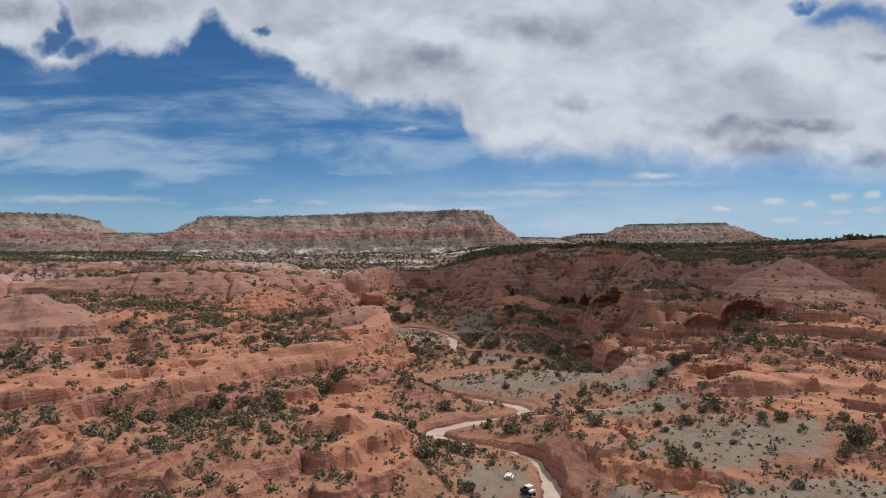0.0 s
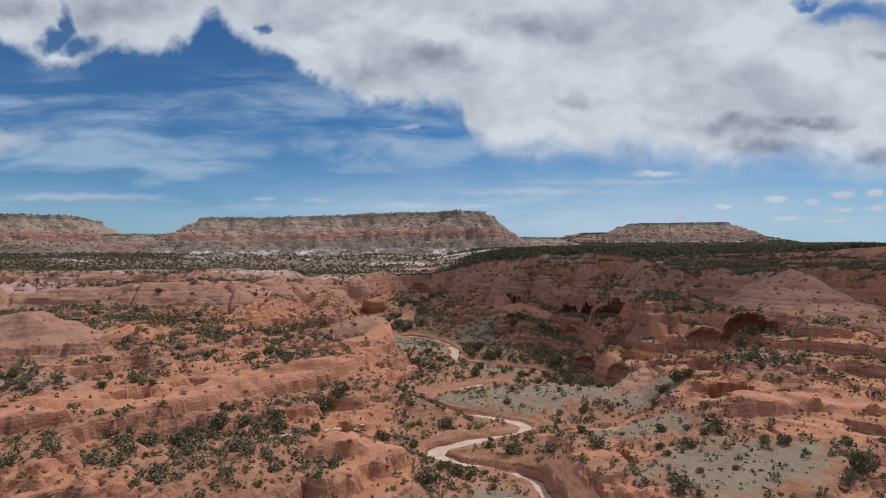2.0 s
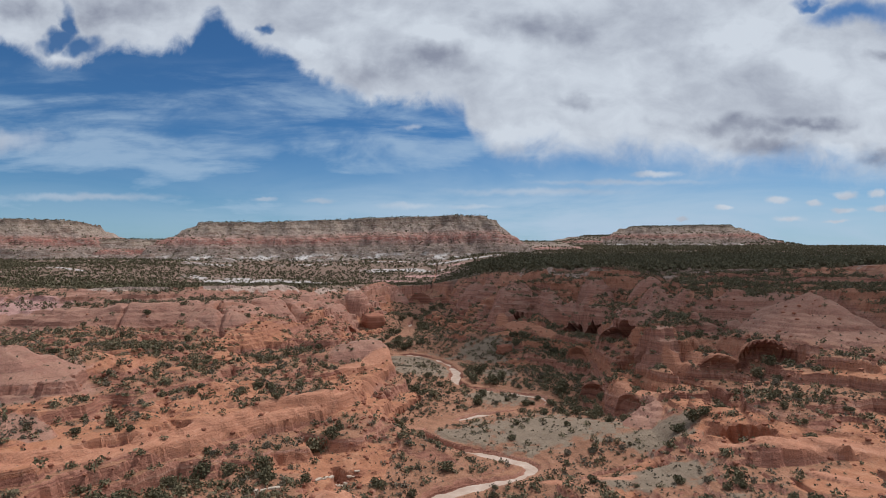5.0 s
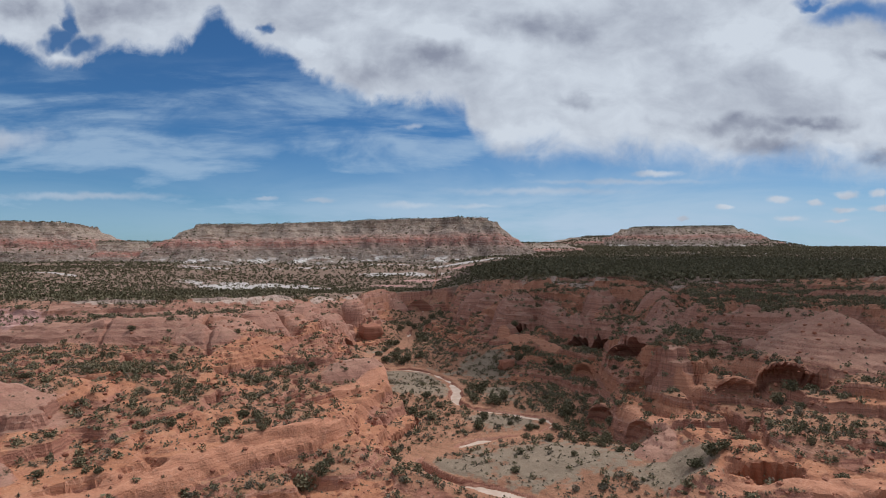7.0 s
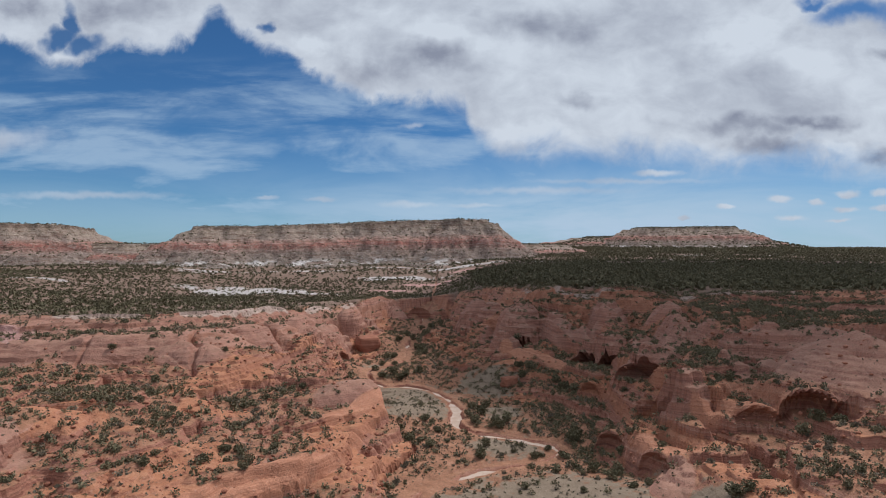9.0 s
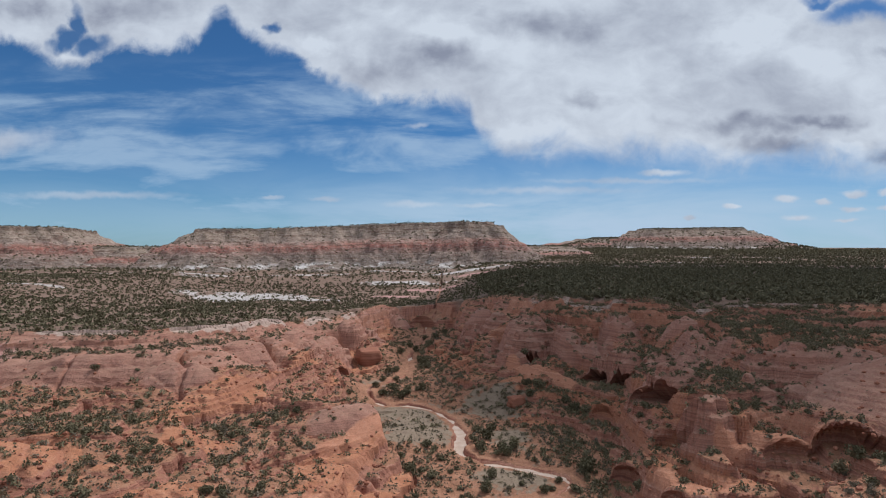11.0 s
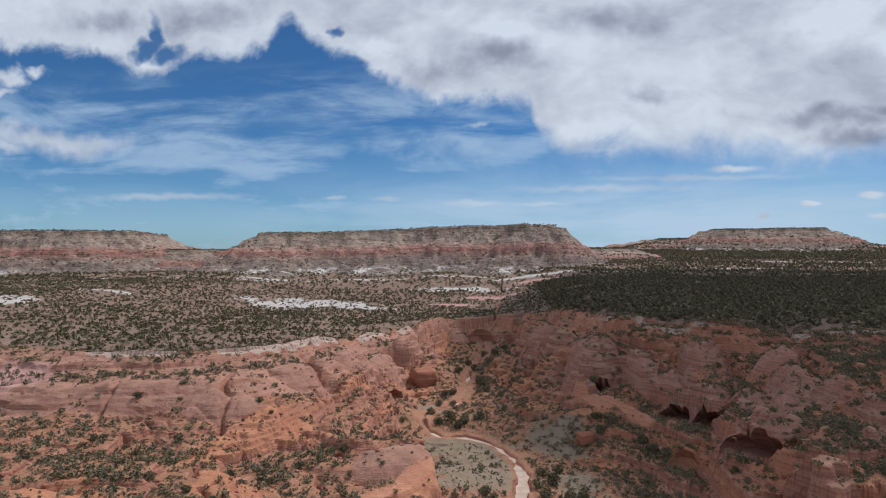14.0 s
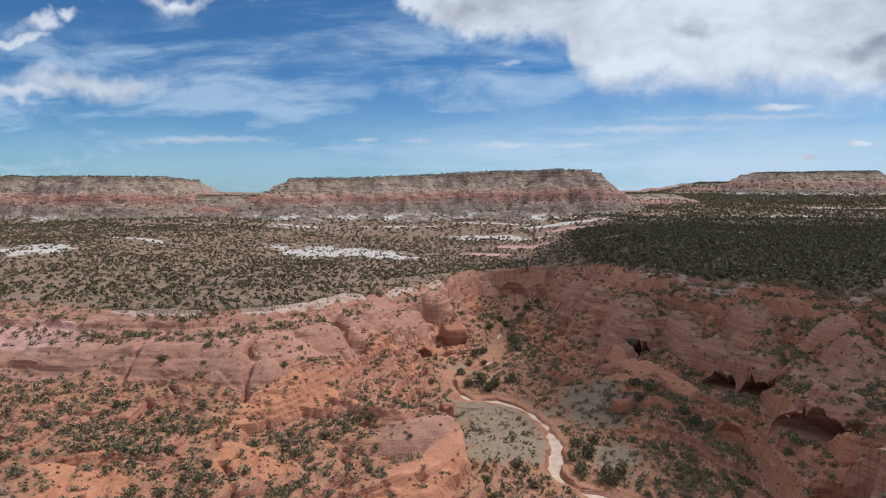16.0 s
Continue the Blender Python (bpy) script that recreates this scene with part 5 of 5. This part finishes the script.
# ---------------------------------------------------------------- loose rock
def rock_tris(seed, flat=0.7):
    r = np.random.default_rng(seed)
    bm = bmesh.new()
    bmesh.ops.create_icosphere(bm, subdivisions=1, radius=1)
    for v in bm.verts:
        v.co = Vector((v.co.x * r.uniform(0.75, 1.2), v.co.y * r.uniform(0.75, 1.2), v.co.z * flat * r.uniform(0.7, 1.1) + 0.2))
    out = np.array([[tuple(v.co) for v in f.verts] for f in bm.faces])
    bm.free()
    return out


scatter("mesa_scrub", *[np.concatenate([q[i] for q in MESA_SCRUB]) for i in range(4)], [t[:5] for t in FARJ], M_JUNIPER, "dark scrub dotted over the mesa slopes", "scrub")
x, y, z, r = sample(26000, -160, 160, 70, 400, lambda x, y, z, m, s: m["wall"] * ss(s, 0.05, 0.5) * (1 - 0.8 * (m["slick"] > 0.5)), 6)
scatter("rock_rubble", x, y, z, 0.15 + 0.75 * r.uniform(0, 1, len(x)) ** 2.5, [rock_tris(i) for i in range(5)], M_ROCK, "broken red sandstone rubble on the canyon slopes", "rubble")


# ---------------------------------------------------------------- unseen cloud sheet for shade
def make_shade_cloud():
    """A low cloud sheet added out of view, overhead and to the right, to shade the far side of the canyon."""
    lift = 620.0
    k = lift / math.tan(radians(SUN_EL))
    dx, dy = k * math.sin(radians(SUN_AZ)), k * math.cos(radians(SUN_AZ))
    # outline of the wanted shade on the ground; the sheet is shifted sunwards
    edge = [(2, 330), (24, 292), (58, 246), (86, 226), (114, 209), (200, 178), (420, 140), (800, 110), (900, 500), (620, 900), (180, 1010), (70, 900), (-10, 720), (-46, 600), (-48, 500), (-14, 420)]
    pts = smooth_line(edge + edge[:1], 2)
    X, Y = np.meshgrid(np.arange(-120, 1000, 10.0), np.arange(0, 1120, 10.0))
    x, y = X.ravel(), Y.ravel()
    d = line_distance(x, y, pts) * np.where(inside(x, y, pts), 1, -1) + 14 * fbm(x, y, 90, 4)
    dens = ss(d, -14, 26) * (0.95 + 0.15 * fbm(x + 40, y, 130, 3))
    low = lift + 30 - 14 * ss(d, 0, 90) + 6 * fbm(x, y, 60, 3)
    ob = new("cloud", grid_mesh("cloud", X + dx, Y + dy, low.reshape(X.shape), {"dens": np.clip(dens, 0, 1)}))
    mat = bpy.data.materials.new("shade_cloud_sheet")
    mat.use_nodes = True
    N = Nodes(mat.node_tree)
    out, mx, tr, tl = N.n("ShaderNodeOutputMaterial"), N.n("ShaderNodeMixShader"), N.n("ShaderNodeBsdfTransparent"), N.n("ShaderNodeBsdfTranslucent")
    # dim bluish tint, sets the tone of the shade below
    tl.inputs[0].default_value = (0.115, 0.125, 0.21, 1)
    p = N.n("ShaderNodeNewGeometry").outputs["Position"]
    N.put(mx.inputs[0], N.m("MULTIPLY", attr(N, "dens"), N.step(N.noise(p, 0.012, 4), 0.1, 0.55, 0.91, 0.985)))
    N.put(mx.inputs[1], tr.outputs[0]), N.put(mx.inputs[2], tl.outputs[0])
    N.put(out.inputs[0], mx.outputs[0])
    ob.data.materials.append(mat)
    return tagged(ob, "unseen cloud sheet added overhead to shade the right side of the canyon", "cloud", kind="structure")


make_shade_cloud()


def make_block(cx, cy, z0, sx, sy, sz, turn, seed, label):
    """A squared, weathered block of sandstone."""
    bm = bmesh.new()
    bmesh.ops.create_cube(bm, size=1)
    bmesh.ops.subdivide_edges(bm, edges=bm.edges, cuts=7, use_grid_fill=True)
    for v in bm.verts:
        c = v.co.copy()
        n = c.normalized() * 0.62
        c = c.lerp(n, 0.42)
        k = noise.fractal((c.x * 2.2 + seed, c.y * 2.2, c.z * 2.2), 1.0, 2.0, 5) * 0.14 + 0.02 * math.sin(c.z * 31 + seed + 3 * c.x)
        c += c.normalized() * k
        v.co = Vector((c.x * sx, c.y * sy, (c.z + 0.36) * sz))
    for f in bm.faces:
        f.smooth = True
    me = bpy.data.meshes.new("sandstone_block")
    bm.to_mesh(me)
    bm.free()
    me.materials.append(M_ROCK)
    ob = new("sandstone_block", me)
    ob.matrix_basis = pose(cx, cy, z0, 0, 0, turn)
    return tagged(ob, label, "boulder", "sandstone blocks in the canyon")


for cx, cy, sx, sy, sz, turn, label in ((-46, 384, 12, 11, 11, 20, "big squared dark-red sandstone block beside the wash"), (-36, 300, 5, 4, 7, 35, "upright red sandstone fin on the canyon side"), (-40, 292, 4, 4, 6, 10, "upright red sandstone fin on the canyon side"),
                                        
                                        (30, 306, 7, 5, 5, 30, "red sandstone outcrop on the canyon side")):
    zb = float(terrain(np.array([cx], float), np.array([cy], float))[0][0])
    make_block(cx, cy, zb - 1.0, sx, sy, sz, turn, cx * 0.37, label)


# ---------------------------------------------------------------- small things by the wash
def plain_material(name, colour, rough=0.5, metal=0.0):
    def f(N, b):
        b.inputs["Metallic"].default_value = metal
        p = N.n("ShaderNodeNewGeometry").outputs["Position"]
        n = N.noise(p, 6.0, 4, 0.6)
        return N.mix(N.m("MULTIPLY", n, 0.35), (*colour, 1), tuple(c * 0.6 for c in colour) + (1,)), None, 0
    return material(name, f, rough)


M_WHITE = plain_material("white_paint", (0.75, 0.74, 0.71))
M_DARK = plain_material("dark_paint", (0.03, 0.032, 0.035), 0.35)
M_TYRE = plain_material("tyre_rubber", (0.02, 0.02, 0.02), 0.9)
M_GLASS = plain_material("dark_glass", (0.02, 0.025, 0.03), 0.08)
M_PALE = plain_material("pale_stone", (0.52, 0.42, 0.34), 0.9)


def box_mesh(name, size, at=(0, 0, 0), bevel=0.05):
    bm = bmesh.new()
    bmesh.ops.create_cube(bm, size=1)
    for v in bm.verts:
        v.co = Vector((v.co.x * size[0] + at[0], v.co.y * size[1] + at[1], v.co.z * size[2] + at[2]))
    if bevel:
        bmesh.ops.bevel(bm, geom=bm.edges[:], offset=bevel, segments=2, affect="EDGES")
    me = bpy.data.meshes.new(name)
    bm.to_mesh(me)
    bm.free()
    return me


def cylinder_mesh(name, radius, depth, at, sides=18):
    bm = bmesh.new()
    bmesh.ops.create_cone(bm, cap_ends=True, segments=sides, radius1=radius, radius2=radius, depth=depth, matrix=pose(*at, 0, 90, 0))
    bmesh.ops.bevel(bm, geom=[e for e in bm.edges if len(e.link_faces) == 2 and e.calc_face_angle(0) > 1.0], offset=radius * 0.12, segments=2, affect="EDGES")
    me = bpy.data.meshes.new(name)
    bm.to_mesh(me)
    bm.free()
    return me


def level(a, b):
    return float(terrain(np.array([a], float), np.array([b], float))[0][0])


def make_vehicle(a, b, turn):
    root = new("parked_vehicle")
    tagged(root, "dark open off-road vehicle with a white roof beside the wash", "vehicle")
    part("body", box_mesh("body", (1.55, 2.9, 0.6), (0, 0, 0.72), 0.12), M_DARK, root)
    part("bonnet", box_mesh("bonnet", (1.4, 0.8, 0.22), (0, 1.05, 1.08), 0.08), M_DARK, root)
    roof = part("roof", box_mesh("roof", (1.5, 1.25, 0.08), (0, -0.25, 1.95), 0.03), M_WHITE, root, "white roof panel")
    part("roof_rib", box_mesh("roof_rib", (0.1, 1.2, 0.05), (0, -0.25, 2.01), 0.02), M_WHITE, roof)
    part("cargo_box", box_mesh("cargo_box", (1.3, 0.7, 0.4), (0, -1.15, 1.2), 0.05), M_WHITE, root, "white cargo box")
    part("windscreen", box_mesh("windscreen", (1.35, 0.03, 0.7), (0, 0.45, 1.5), 0), M_GLASS, root)
    for sx in (-0.7, 0.7):
        for sy in (-0.85, 0.35):
            part("roof_post", box_mesh("roof_post", (0.06, 0.06, 0.95), (sx, sy, 1.45), 0.01), M_DARK, root)
        for sy in (-0.95, 0.95):
            tyre = part("wheel", cylinder_mesh("wheel", 0.36, 0.26, (sx * 1.05, sy, 0.36)), M_TYRE, root)
            part("rim", cylinder_mesh("rim", 0.19, 0.28, (sx * 1.05, sy, 0.36)), M_WHITE, tyre)
    root.matrix_basis = pose(a, b, level(a, b) - 0.03, 0, 0, turn)


def make_table(a, b, turn):
    root = new("picnic_table")
    tagged(root, "white slatted picnic table on bare ground by the wash", "table")
    for i in range(4):
        part("top_slat", box_mesh("top_slat", (1.9, 0.2, 0.05), (0, -0.36 + 0.24 * i, 0.75), 0.01), M_WHITE, root)
    for sy in (-0.75, 0.75):
        part("bench", box_mesh("bench", (1.9, 0.26, 0.05), (0, sy, 0.45), 0.01), M_WHITE, root)
    for sx in (-0.7, 0.7):
        part("trestle", box_mesh("trestle", (0.08, 1.5, 0.08), (sx, 0, 0.40), 0.01), M_WHITE, root)
        for sy in (-0.4, 0.4):
            part("leg", box_mesh("leg", (0.08, 0.08, 0.75), (sx, sy, 0.36), 0.01), M_WHITE, root)
    root.matrix_basis = pose(a, b, level(a, b) + 0.02, 0, 0, turn)


make_vehicle(16.4, 112.6, 35)
make_table(13.6, 119.6, 75)


def make_pale_ledge(p0, p1, count, seed):
    """A row of pale capping slabs on a small ledge."""
    r = random.Random(seed)
    mid = ((p0[0] + p1[0]) / 2, (p0[1] + p1[1]) / 2)
    root = new("pale_ledge")
    tagged(root, "row of pale sandstone slabs capping a low red ledge", "rock ledge", "pale ledges")
    base = level(*mid)
    root.matrix_basis = pose(mid[0], mid[1], base)
    shapes = [box_mesh("slab", (1.5, 1.0, 0.35), (0, 0, 0), 0.09) for _ in range(1)]
    for i in range(count):
        f = (i + 0.5) / count
        a, b = p0[0] + (p1[0] - p0[0]) * f + r.uniform(-0.4, 0.4), p0[1] + (p1[1] - p0[1]) * f + r.uniform(-0.4, 0.4)
        ob = part("slab", shapes[0], M_PALE, root)
        ob.matrix_basis = pose(a - mid[0], b - mid[1], level(a, b) - base + 0.12, r.uniform(-6, 6), r.uniform(-6, 6), math.degrees(math.atan2(p1[1] - p0[1], p1[0] - p0[0])) + r.uniform(-15, 15)) @ Matrix.Diagonal((r.uniform(0.6, 1.2), r.uniform(0.6, 1.1), r.uniform(0.7, 1.5), 1))


make_pale_ledge((-45, 141), (-37, 142.5), 8, 1)
make_pale_ledge((-31.5, 150), (-22, 159), 12, 2)
